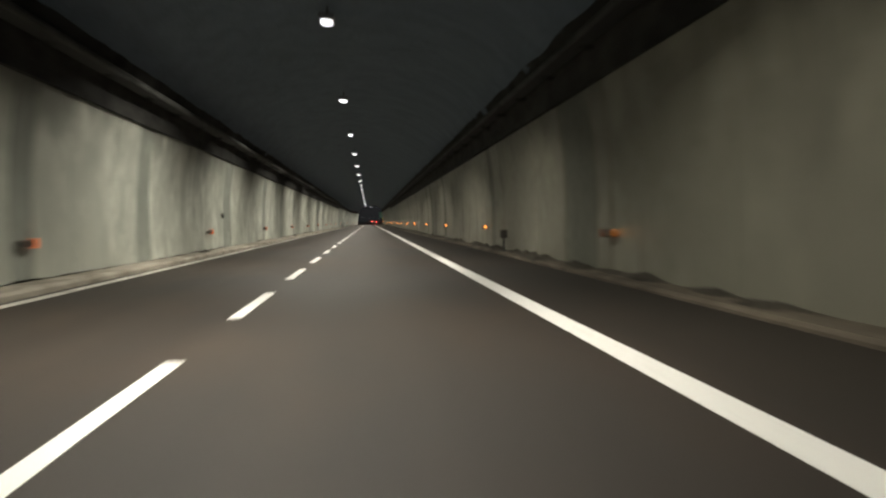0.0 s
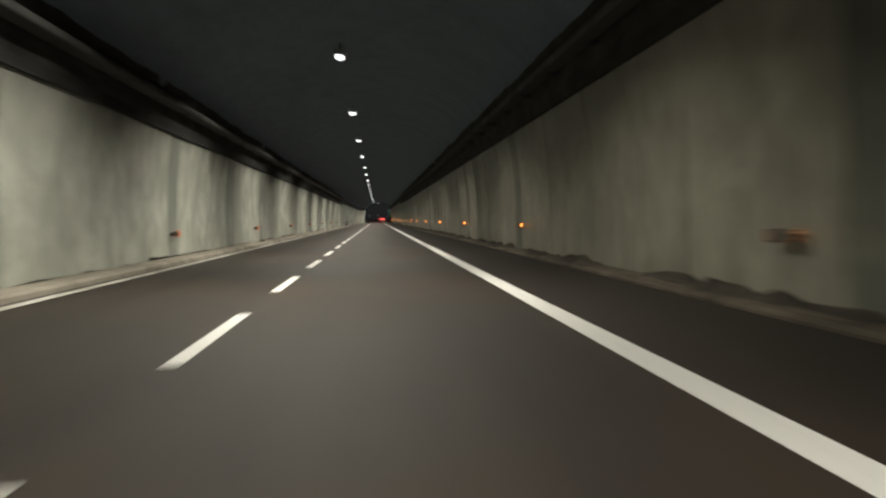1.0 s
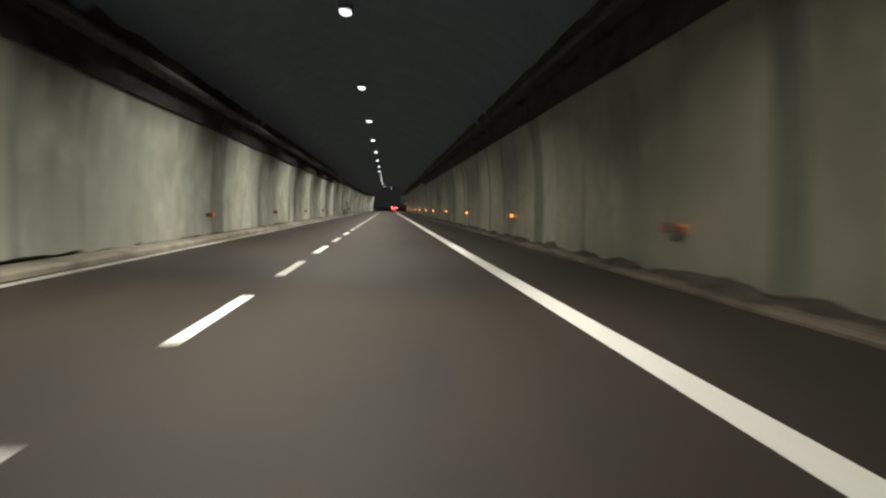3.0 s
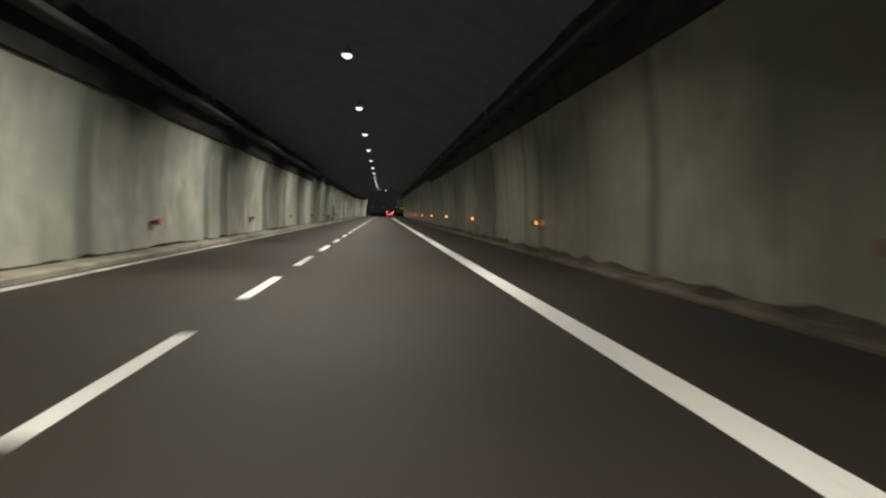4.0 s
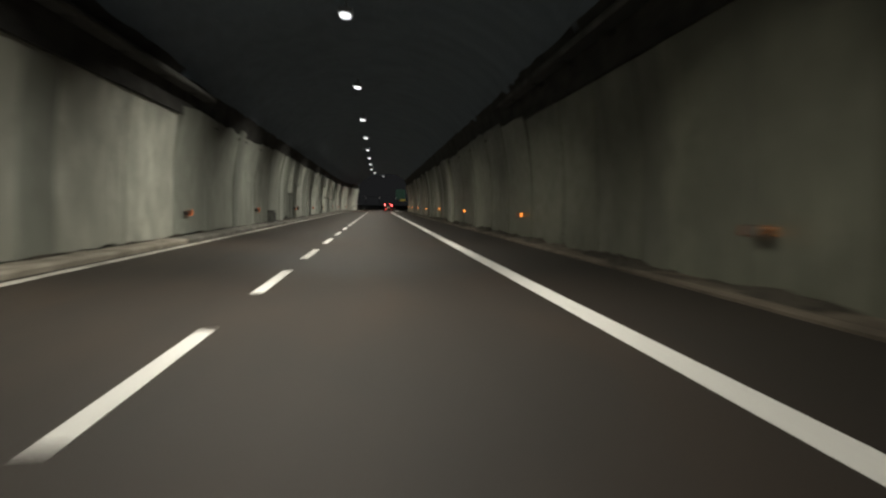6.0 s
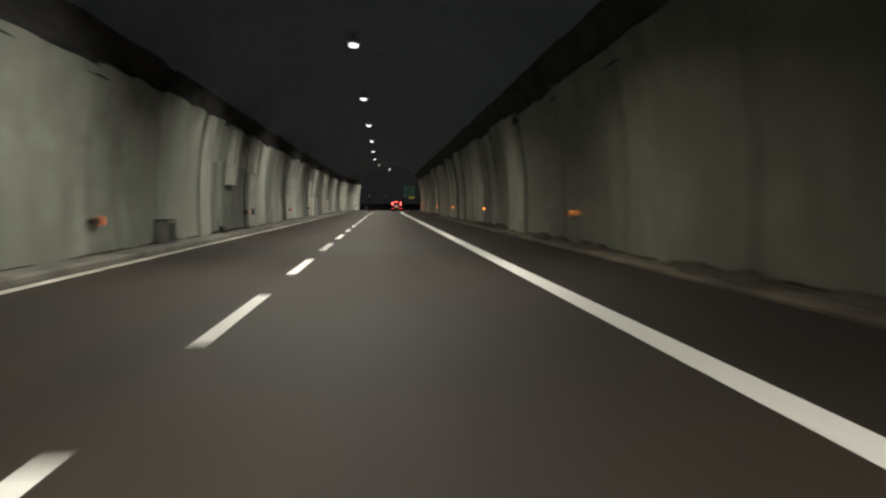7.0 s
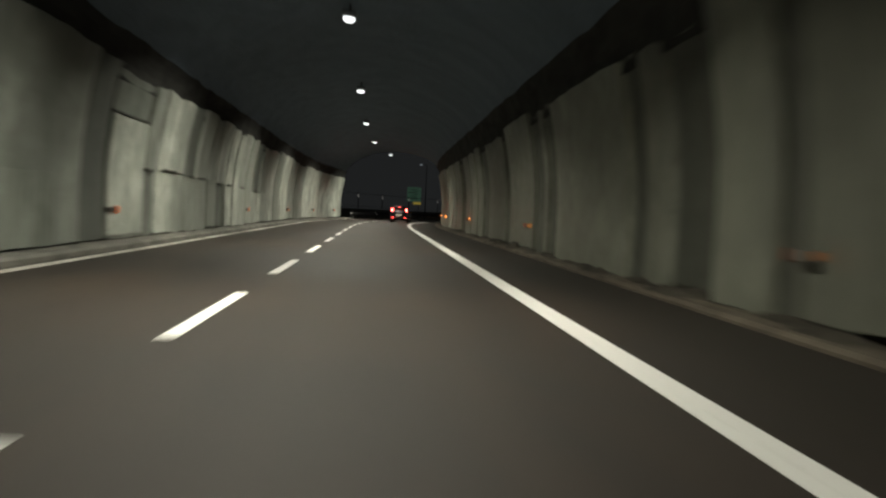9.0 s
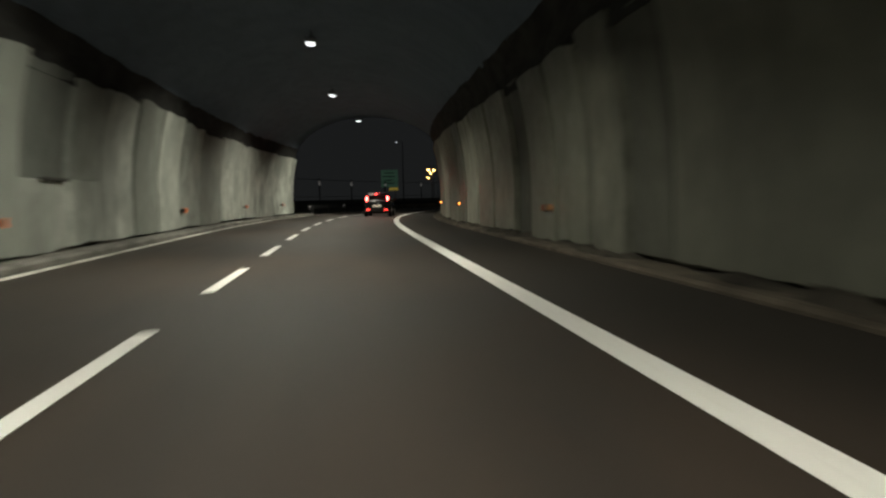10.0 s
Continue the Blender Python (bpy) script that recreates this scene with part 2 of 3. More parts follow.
def box(sx, sy, sz, at=(0, 0, 0), bevel=0.0, bm=None):
    """A box of the given size, its base centre at at."""
    b = bmesh.new()
    bmesh.ops.create_cube(b, size=1.0, matrix=Matrix.Translation((at[0], at[1], at[2] + sz / 2)) @ Matrix.Diagonal((sx, sy, sz, 1)))
    if bevel:
        bmesh.ops.bevel(b, geom=b.edges[:], offset=bevel, segments=2, affect="EDGES", profile=0.6)
    if bm is None:
        return b
    me = bpy.data.meshes.new("tmp")
    b.to_mesh(me)
    b.free()
    bm.from_mesh(me)
    bpy.data.meshes.remove(me)
    return bm


def rod(radius, length, at=(0, 0, 0), axis="Z", seg=12, r2=None):
    b = bmesh.new()
    turn = {"Z": Matrix.Identity(4), "X": Matrix.Rotation(math.pi / 2, 4, "Y"), "Y": Matrix.Rotation(-math.pi / 2, 4, "X")}[axis]
    bmesh.ops.create_cone(b, cap_ends=True, segments=seg, radius1=radius, radius2=radius if r2 is None else r2, depth=length,
                          matrix=Matrix.Translation(at) @ turn @ Matrix.Translation((0, 0, length / 2)))
    return b


def sweep(section, stations, across, closed=True, shifts=None, lifts=None):
    """Carries a cross-section of (X, z) along the road. UV: metres along, and metres across."""
    bm = bmesh.new()
    uv = bm.loops.layers.uv.new("UVMap")
    rings = []
    for i, s in enumerate(stations):
        dx = shifts[i] if shifts else 0.0
        up = lifts[i] if lifts else [0.0] * len(section)
        rings.append([bm.verts.new(P(s, X + dx, z + u)) for (X, z), u in zip(section, up)])
    n = len(section)
    for i in range(len(stations) - 1):
        for j in range(n if closed else n - 1):
            k = (j + 1) % n
            f = bm.faces.new((rings[i][j], rings[i][k], rings[i + 1][k], rings[i + 1][j]))
            for loop, (s, q) in zip(f.loops, ((stations[i], j), (stations[i], k), (stations[i + 1], k), (stations[i + 1], j))):
                loop[uv].uv = (s, across(*section[q]))
    if closed:
        for ring in (rings[0], rings[-1]):
            f = bm.faces.new(ring)
            for loop, q in zip(f.loops, section):
                loop[uv].uv = (q[0], q[1])
    bmesh.ops.recalc_face_normals(bm, faces=bm.faces[:])
    return bm


def steps(a, b, d):
    n = max(1, int(math.ceil((b - a) / d)))
    return [a + (b - a) * i / n for i in range(n + 1)]


# ---- the large structure ----
WALL_L, WALL_R, WALL_TOP = -4.6, 6.4, 4.25
KERB_L, KERB_R, WALK, WALK_R = -3.9, 5.85, 0.13, 0.08
FAR = 420.0

bm = bmesh.new()
bmesh.ops.create_grid(bm, x_segments=8, y_segments=8, size=2500)
uvl = bm.loops.layers.uv.new("UVMap")
for f in bm.faces:
    for loop in f.loops:
        loop[uvl].uv = loop.vert.co.xy
bmesh.ops.translate(bm, verts=bm.verts[:], vec=(0, 200, -0.25))
tagged(finish(bm, "ground", M_GROUND), "dark open ground at night outside the tunnel", "ground", kind="structure")

road = finish(sweep([(-4.3, -0.2), (-4.3, 0.0), (6.0, 0.0), (6.0, -0.2)], steps(BACK, FAR, 2.0), lambda X, z: X), "road", M_ASPHALT)
tagged(road, "dark worn asphalt carriageway with white lines", "road", kind="structure")


def line_strip(name, X, w, a, b, d=2.0, mat=M_PAINT):
    sec = [(X - w / 2, -0.01), (X - w / 2, 0.004), (X + w / 2, 0.004), (X + w / 2, -0.01)]
    return part(name, sweep(sec, steps(a, b, d), lambda X, z: X), mat, road)


line_strip("edge_line", 3.75, 0.27, BACK, FAR)["label"] = "broad solid white edge line"
line_strip("edge_line", -3.64, 0.21, BACK, FAR, 2.0, M_PAINT_OLD)["label"] = "thin dusty white edge line"
DASH0, DASH_STEP, DASH_LEN = -3.24, 6.0, 3.2
for k in range(-6, 70):
    a = DASH0 + 0.17 + k * DASH_STEP
    line_strip("lane_dash", 0.0, 0.16, a, a + DASH_LEN, 1.0)

# Greyer copy for the far walk, where no headlight is put into the colour.
M_KERB_GREY = dusty_concrete("weathered_unlit_kerb", (0.13, 0.125, 0.11), (0.27, 0.26, 0.23))
for side, edge, face, nm, from_s, to_s, skin_of, words in (
        (-1, KERB_L, WALL_L, "left", BACK, 147.0, M_KERB, "narrow service walk under pale beige dust, lightened as by headlights"),
        (-1, KERB_L, WALL_L, "left_far", 147.0, PORTAL + 3, M_KERB_GREY, "narrow weathered grey concrete service walk, coloured as unlit"),
        (1, KERB_R, WALL_R, "right", BACK, PORTAL + 3, M_KERB_R, "narrow dirty concrete service walk with a low kerb")):
    top = WALK if side < 0 else WALK_R
    sec = [(edge, -0.1), (edge, top - 0.04), (edge + side * 0.06, top), (face + side * 0.3, top), (face + side * 0.3, -0.1)]
    ob = finish(sweep(sec, steps(from_s, to_s, 2.0), lambda X, z: X + z), "pavement_" + nm, skin_of)
    tagged(ob, words, "pavement", kind="structure")


def lean_in(z, most=0.42):
    """How far the lining curves inwards at height z."""
    return most * max(0.0, (z - 1.5) / 2.75) ** 1.8


# vault: a thick dark shell
arch = []
for i in range(25):
    a = math.pi * i / 24
    arch.append((0.9 - 5.2 * math.cos(a), 3.95 + 2.95 * math.sin(a)))
outer = [(0.9 + 5.75 * math.cos(math.pi * i / 16), 3.95 + 3.5 * math.sin(math.pi * i / 16)) for i in range(17)]
vault = finish(sweep(arch + outer, steps(BACK, PORTAL, 2.0), lambda X, z: X * 0.6 + z), "ceiling", M_VAULT, None, True)
tagged(vault, "soot-blackened concrete tunnel vault, coloured lighter and bluish grey for lamp glare", "ceiling", kind="structure")

walls = {}
for side, face, nm in ((-1, WALL_L, "left"), (1, WALL_R, "right")):
    i0, i1 = face + side * 0.14, face + side * 0.6
    sec = [(i0, -0.2), (i0, 2.2), (i0 - side * 0.16, 3.4), (i0 - side * 0.42, 4.18), (i1, 4.18), (i1, -0.2)]
    walls[nm] = finish(sweep(sec, steps(BACK, PORTAL, 2.0), lambda X, z: z), "wall_" + nm, M_BACK)
tagged(walls["left"], "pale stained tunnel wall of tall lining strips", "wall", kind="structure")
tagged(walls["right"], "grimy grey tunnel wall of tall lining strips, darkened for weaker light", "wall", kind="structure")

# Unseen wall added behind the start to close the tunnel off.
bm = sweep([(-5.4, -0.2), (-5.4, 7.6), (7.2, 7.6), (7.2, -0.2)], [BACK - 0.4, BACK], lambda X, z: z)
tagged(finish(bm, "wall_back", M_BACK), "dark plain wall added unseen to close the tunnel", "wall", kind="structure")

# portal: head wall round the opening, outside
hole = [(WALL_L - 0.5, -0.2), (WALL_L - 0.5, 3.9)] + [(0.9 - 5.7 * math.cos(math.pi * i / 16), 3.95 + 3.45 * math.sin(math.pi * i / 16)) for i in range(17)] + [(WALL_R + 0.5, 3.9), (WALL_R + 0.5, -0.2)]
rim = [(WALL_L - 6, -0.2), (WALL_L - 6, 5)] + [(0.9 - 11 * math.cos(math.pi * i / 16), 5 + 6.0 * math.sin(math.pi * i / 16)) for i in range(17)] + [(WALL_R + 6, 5), (WALL_R + 6, -0.2)]
bm = bmesh.new()
uvl = bm.loops.layers.uv.new("UVMap")
for s0 in (PORTAL + 0.02, PORTAL + 0.6):
    a = [bm.verts.new(P(s0, *q)) for q in hole]
    b = [bm.verts.new(P(s0, *q)) for q in rim]
    for i in range(len(a) - 1):
        bm.faces.new((a[i], a[i + 1], b[i + 1], b[i]))
bm.verts.ensure_lookup_table()
n = len(hole)
for i in range(n - 1):
    for o in (0, n):
        bm.faces.new((bm.verts[o + i], bm.verts[o + i + 1], bm.verts[2 * n + o + i + 1], bm.verts[2 * n + o + i]))
bmesh.ops.recalc_face_normals(bm, faces=bm.faces[:])
tagged(finish(bm, "portal_wall", M_BACK), "dark concrete head wall round the tunnel mouth", "wall", kind="structure")

# ---- tunnel lamps ----


def rounded_lens(w, l, drop):
    """A shallow oval glass bowl that hangs below the housing."""
    bm = bmesh.new()
    bmesh.ops.create_uvsphere(bm, u_segments=20, v_segments=8, radius=0.5, matrix=Matrix.Translation((0, 0, 0.012)) @ Matrix.Diagonal((w, l, drop * 2, 1)))
    return bm


def tunnel_lamp():
    lamp = empty("tunnel_lamp", Matrix.Identity(4))
    part("housing", box(0.42, 0.62, 0.16, (0, 0, 0.01), 0.03), M_HOUSING, lamp)
    part("lens", rounded_lens(0.34, 0.50, 0.07), M_LENS, lamp, "bright white lamp glass")
    for y in (-0.2, 0.2):
        part("bracket", rod(0.012, 0.3, (0, y, 0.16)), M_DARKSTEEL, lamp)
    return tagged(lamp, "glaring white tunnel lamp under the dark vault", "lamp", "row of tunnel lamps")


first = tunnel_lamp()
light = bpy.data.lights.new("tunnel_light", "AREA")
light.shape, light.size, light.size_y, light.energy = "RECTANGLE", 0.26, 0.42, LAMP_WATT
light.color, light.spread = (1.0, 0.955, 0.815), radians(LAMP_SPREAD)
for k in range(-4, 20):
    s = LAMP_FIRST + k * LAMP_STEP
    m = at_road(s, LAMP_X, LAMP_Z) @ pose(0, 0, 0, 0, LAMP_TILT, 0)
    if k == -4:
        first.matrix_basis = m
    else:
        copy_thing(first, m)
    ob = new("tunnel_light", light)
    ob.matrix_basis = m @ Matrix.Translation((0, 0, -0.075))

# ---- marker boxes on both walls ----


def marker(side):
    """A dark box along the wall that ends in an upright amber plate facing back along the road."""
    mk = empty("wall_marker", Matrix.Identity(4))
    skin_mat = M_MARKER if side < 0 else M_MARKER_R
    part("bracket", box(0.06, 0.3, 0.04, (side * 0.03, -0.2, 0.035), 0.008), skin_mat, mk)
    if side < 0:
        part("box", box(0.10, 0.44, 0.115, (0.055, -0.22, 0.0), 0.014), skin_mat, mk)
        part("end_cap", box(0.125, 0.05, 0.16, (0.065, -0.02, -0.022), 0.01), skin_mat, mk)
        part("reflector", box(0.155, 0.02, 0.175, (0.08, 0.016, -0.03), 0.006), M_AMBER, mk, "amber reflector plate with a glow for headlight return")
    else:
        # hood added, open towards the traffic; the amber lens deep inside glows as retroreflection
        hood = box(0.012, 0.40, 0.125, (-0.125, -0.24, 0.0), 0.004)
        for z in (0.0, 0.115):
            box(0.12, 0.40, 0.01, (-0.065, -0.24, z), bm=hood)
        part("hood", hood, skin_mat, mk)
        part("lens", box(0.105, 0.02, 0.10, (-0.065, -0.055, 0.0125), 0.004), M_AMBER_LENS, mk, "bright amber lens added inside the hood for headlight return")
        part("end_cap", box(0.13, 0.05, 0.16, (-0.067, -0.02, -0.022), 0.01), skin_mat, mk)
        part("reflector", box(0.16, 0.02, 0.14, (-0.085, 0.016, -0.012), 0.006), M_AMBER_DIM, mk, "amber reflector plate with a dim glow for headlight return")
    return tagged(mk, "small dark wall marker with an amber reflector", "marker", "wall markers")


for side, face in ((-1, WALL_L), (1, WALL_R)):
    proto = None
    for s in [13.9 + 15.06 * k for k in range(-3, 10)] + ([162.8, 179.6, 194.5, 206.4, 223.6, 238.0, 250.0, 259.0] if side < 0 else [165.2, 181.2, 196.4, 211.0, 225.8, 240.2, 252.0]):
        m = at_road(s, face - side * 0.05, 0.79)
        if proto is None:
            proto = marker(side)
            proto.matrix_basis = m
        else:
            copy_thing(proto, m)

# ---- cable trays above the lining, first stretch ----
TRAY_END = 150.0
for side, X in ((-1, -4.08), (1, 5.88)):
    tray = empty("cable_tray", at_road(BACK, X, 4.38))
    inv = tray.matrix_basis.inverted()
    sec = [(X, 4.45), (X, 4.61), (X - side * 0.02, 4.61), (X - side * 0.02, 4.47), (X - side * 0.30, 4.47), (X - side * 0.30, 4.61), (X - side * 0.32, 4.61), (X - side * 0.32, 4.45)]
    bm = sweep(sec, steps(BACK, TRAY_END, 3.0), lambda X, z: X + z)
    bm.transform(inv)
    part("tray", bm, M_SOOT, tray)
    for dx, r in ((0.09, 0.03), (0.16, 0.022), (0.22, 0.03)):
        xc = X - side * dx
        sec = [(xc + r * math.cos(a), 4.51 + r * math.sin(a)) for a in (0, 1.05, 2.09, 3.14, 4.19, 5.24)]
        bm = sweep(sec, steps(BACK, TRAY_END, 3.0), lambda X, z: X + z)
        bm.transform(inv)
        part("cable", bm, M_MARKER, tray, "black power cable")
    xc = X - side * 0.33
    sec = [(xc + 0.055 * math.cos(a), 4.52 + 0.09 * math.sin(a)) for a in (0, 0.79, 1.57, 2.36, 3.14, 3.93, 4.71, 5.5)]
    bm = sweep(sec, steps(BACK, TRAY_END, 3.0), lambda X, z: X + z)
    bm.transform(inv)
    part("lip", bm, M_LIP, tray, "rounded dusty grey front lip", True)
    for s in steps(BACK + 2, TRAY_END - 2, 3.0):
        sec = [(X + side * 0.12, 4.38), (X + side * 0.12, 4.45), (X - side * 0.2, 4.45), (X - side * 0.2, 4.43)]
        bm = sweep(sec, [s, s + 0.05], lambda X, z: X + z)
        bm.transform(inv)
        part("bracket", bm, M_SOOT, tray)
    tagged(tray, "long sooty steel cable tray on brackets above the wall", "cable tray", "cable trays")

# ---- loose things along the walls ----


M_CABINET = plain("grey_cabinet_paint", (0.20, 0.205, 0.19), 0.7, 0.0, 0.25, 4.0)


def cabinet(s, X, h, w, d, label):
    c = empty("wall_cabinet", at_road(s, X, WALK if X < 0 else WALK_R))
    part("body", box(d, w, h, (0, 0, 0), 0.015), M_CABINET, c)
    part("lid", box(d + 0.04, w + 0.04, 0.04, (0, 0, h), 0.01), M_DARKSTEEL, c)
    part("door", box(0.02, w - 0.1, h - 0.12, (-math.copysign(d / 2, X) , 0, 0.06), 0.006), M_DARKSTEEL, c)
    return tagged(c, label, "cabinet")


cabinet(167.2, WALL_L + 0.2, 0.62, 0.75, 0.34, "grey metal service cabinet on the dusty walk")
mp = empty("marker_post", at_road(24.1, WALL_R - 0.25, WALK_R))
part("foot", box(0.16, 0.16, 0.03, (0, 0, 0), 0.006), M_DARKSTEEL, mp)
part("post", rod(0.035, 0.5, (0, 0, 0.02)), M_DARKSTEEL, mp)
part("plate", box(0.24, 0.03, 0.28, (0, -0.04, 0.44), 0.01), M_MARKER, mp, "dark sign plate seen from behind")
tagged(mp, "short dark marker post with a small plate on the walk", "marker post")


def cover_sheet(a, b, z0, z1, proud, label, ribs=0.0):
    """A pale sheet fixed over the lining, a little proud of it."""
    zs = steps(z0, z1, 0.5)
    off = 0.075 + proud
    sec = [(WALL_L + off + lean_in(z), z) for z in zs] + [(WALL_L + 0.05 + lean_in(z), z) for z in reversed(zs)]
    root = empty("cover_sheet", at_road((a + b) / 2, WALL_L + off, z0))
    where = [a] + steps(a + 0.02, b - 0.02, 0.05 if ribs else 0.25) + [b]
    n = len(zs)
    lifts = [[0.03 * noise.noise(Vector((q * 2.7, 1.3, 5.0)))] + [0.0] * (n - 2) + [0.05 * noise.noise(Vector((q * 2.1, 4.3, 2.0)))] * 2 + [0.0] * (n - 2) + [0.0] for q in where]
    bm = sweep(sec, where, lambda X, z: z, shifts=[-0.015] + [ribs * math.sin(25.0 * (q - a)) for q in where[1:-1]] + [-0.015], lifts=lifts)
    bm.transform(root.matrix_basis.inverted())
    part("sheet", bm, LATE_L["worn"] if ribs else M_SHEET, root)
    for s in (a + 0.06, b - 0.06):
        for z in (z0 + 0.12, z1 - 0.12):
            m = root.matrix_basis.inverted() @ at_road(s, WALL_L + off + lean_in(z), z)
            bm = rod(0.018, 0.02, (-0.008, 0, 0), "X", 6)
            bm.transform(m)
            part("bolt", bm, M_DARKSTEEL, root)
    return tagged(root, label, "wall panel", "pale cover sheets")


for row in ((175.5, 176.6, 1.95, 4.05, 0.2), (179.6, 181.8, 0.2, 2.55, 0.12), (192.9, 195.9, 0.25, 1.75, 0.0), (194.0, 195.0, 1.76, 2.22, 0.0),
            (195.95, 197.9, 0.25, 2.9, 0.0), (206.0, 208.5, 0.25, 3.05, 0.03)):
    cover_sheet(*row, "pale weathered sheet fixed over the tunnel lining")



for row in ((198.2, 200.2, 0.18, 1.62, 0.06), (200.9, 203.3, 0.18, 1.55, 0.06)):
    cover_sheet(*row, "pale corrugated sheet fixed against the wall foot", 0.028)


def wall_fitting(s, z, length, height, depth, label, category):
    """A small dark fitting screwed to the left lining."""
    f = empty("wall_fitting", at_road(s, WALL_L + 0.07 + lean_in(z), z))
    part("body", box(depth, length, height, (depth / 2 - 0.03, 0, 0), min(0.012, height * 0.2)), M_MARKER, f)
    for y in (-0.35, 0.35):
        part("clip", box(depth + 0.02, 0.03, height + 0.02, (depth / 2 - 0.03, y * length, -0.01), 0.004), M_DARKSTEEL, f)
    return tagged(f, label, category)


wall_fitting(31.6, 1.42, 0.3, 0.16, 0.06, "small dark plate screwed to the wall", "wall plate")
wall_fitting(180.4, 0.72, 0.24, 0.26, 0.24, "small dark junction box on the pale sheet", "junction box")
# Dark ledges added to deepen the shadow lines under the upper strips.
for ws, wz, wl in ((208.95, 1.87, 0.7), (210.8, 1.94, 1.1), (213.3, 1.87, 0.5), (214.7, 1.88, 0.8), (219.3, 1.8, 0.6), (222.1, 1.77, 0.7), (226.2, 1.68, 1.4)):
    wall_fitting(ws, wz, wl, 0.06, 0.11, "short dark steel ledge that deepens the shadow line across the lining strips", "ledge")
wall_fitting(207.2, 3.07, 2.6, 0.05, 0.1, "long dark steel ledge above the pale sheet", "ledge")
# A diffuse dark blot on the lining, built as a small plate.
wall_fitting(213.2, 1.06, 0.4, 0.2, 0.05, "small dark plate screwed to the wall", "wall plate")
wall_fitting(174.6, 0.22, 0.5, 0.14, 0.12, "low dark vent box at the wall foot", "vent")

M_DIRT = dusty_concrete("dark_dirt", (0.018, 0.016, 0.013), (0.085, 0.075, 0.06))


def dirt_heap(s, X, length, width, height, seed):
    """A low uneven mound swept against the wall."""
    r = random.Random(seed)
    bm = bmesh.new()
    uv = bm.loops.layers.uv.new("UVMap")
    bmesh.ops.create_grid(bm, x_segments=8, y_segments=18, size=0.5)
    for v in bm.verts:
        u, w = v.co.x * 2, v.co.y * 2
        lift = max(0.0, 1 - u * u) * max(0.0, 1 - w * w)
        n = noise.noise(Vector((u * 2.1 + seed, w * 4.3, seed * 1.7)))
        v.co = Vector((v.co.x * width * (1 + 0.2 * n), v.co.y * length, height * lift * (0.75 + 0.6 * n) - 0.01))
    for f in bm.faces:
        for loop in f.loops:
            loop[uv].uv = loop.vert.co.xy
    ob = finish(bm, "dirt_heap", M_DIRT, None, True)
    ob.matrix_basis = at_road(s, X, WALK_R if X > 0 else WALK, r.uniform(-4, 4))
    return tagged(ob, "low heap of dark dirt swept against the wall", "dirt heap", "heaps of dirt", "stuff")


for i, (hs, hl, hh) in enumerate(((19.6, 2.6, 0.16), (47.0, 1.6, 0.1), (71.5, 2.0, 0.12), (104.0, 2.4, 0.12), (109.5, 3.0, 0.14), (138.0, 1.8, 0.1), (155.6, 0.9, 0.22), (157.2, 1.0, 0.2), (163.0, 1.6, 0.2), (174.6, 0.5, 0.24), (175.7, 0.5, 0.22), (178.0, 0.7, 0.2), (180.0, 0.6, 0.2), (181.6, 0.7, 0.18), (184.2, 1.1, 0.18),
                                  (167.6, 2.0, 0.24), (199.5, 1.6, 0.14), (212.2, 0.9, 0.26), (231.0, 2.0, 0.12))):
    dirt_heap(hs, WALL_R - 0.27, hl, 0.46, hh, i + 1)
heap_rng = random.Random(31)
hs = 4.0
while hs < 232.0:
    dirt_heap(hs, WALL_R - heap_rng.uniform(0.16, 0.3), heap_rng.uniform(0.7, 2.4), heap_rng.uniform(0.3, 0.5), heap_rng.uniform(0.07, 0.2), 40 + int(hs))
    hs += heap_rng.uniform(3.5, 8.0)
for i, (hs, hl) in enumerate(((27.5, 1.6), (60.0, 1.2), (125.0, 1.4), (174.5, 0.8), (200.2, 1.5))):
    dirt_heap(hs, WALL_L + 0.2, hl, 0.34, 0.08, i + 20)

for side, face, base, h, w in ((-1, WALL_L, WALK, 0.05, 0.13), (1, WALL_R, WALK_R, 0.11, 0.36)):
    where = steps(86.0 if side < 0 else -30.0, PORTAL, 0.5)
    low = base - 0.01
    sec = [(face - side * w, low), (face - side * w * 0.45, base + h * 0.6), (face - side * 0.01, base + h), (face + side * 0.12, base + h), (face + side * 0.12, base - 0.01)]
    lifts = []
    for q in where:
        a = noise.noise(Vector((q * 0.55, side * 4.0, 6.1))) + 0.6 * noise.noise(Vector((q * 1.9, side * 2.0, 0.4)))
        lifts.append([-0.03, h * (1.2 * a - 0.55), h * (1.6 * a - 0.65), h * (1.6 * a - 0.65), 0.0])
    shifts = [side * 0.06 * noise.noise(Vector((q * 0.8, 2.0, side * 9.0))) for q in where]
    ob = finish(sweep(sec, where, lambda X, z: X + z, shifts=shifts, lifts=lifts), "dirt_verge", M_DIRT, None, True)
    tagged(ob, "ragged strip of dirt and dust along the wall foot", "dirt", kind="stuff")

# ---- dark hatchback in the lane ahead ----
M_CAR = plain("dark_car_paint", (0.012, 0.012, 0.016), 0.22, 0.2, 0.1)
M_CARTRIM = plain("black_plastic", (0.015, 0.015, 0.015), 0.6)
M_TYRE = plain("tyre_rubber", (0.02, 0.02, 0.02), 0.85)
M_RIM = plain("alloy_rim", (0.5, 0.5, 0.5), 0.35, 0.9)
M_TAIL = glow("tail_light_red", (1.0, 0.045, 0.04), 38.0)
# Rear reflectors and plate glow themselves, standing in for light thrown on them.
M_REAR_REFLECT = glow("glowing_rear_reflector", (1.0, 0.05, 0.04), 5.0)
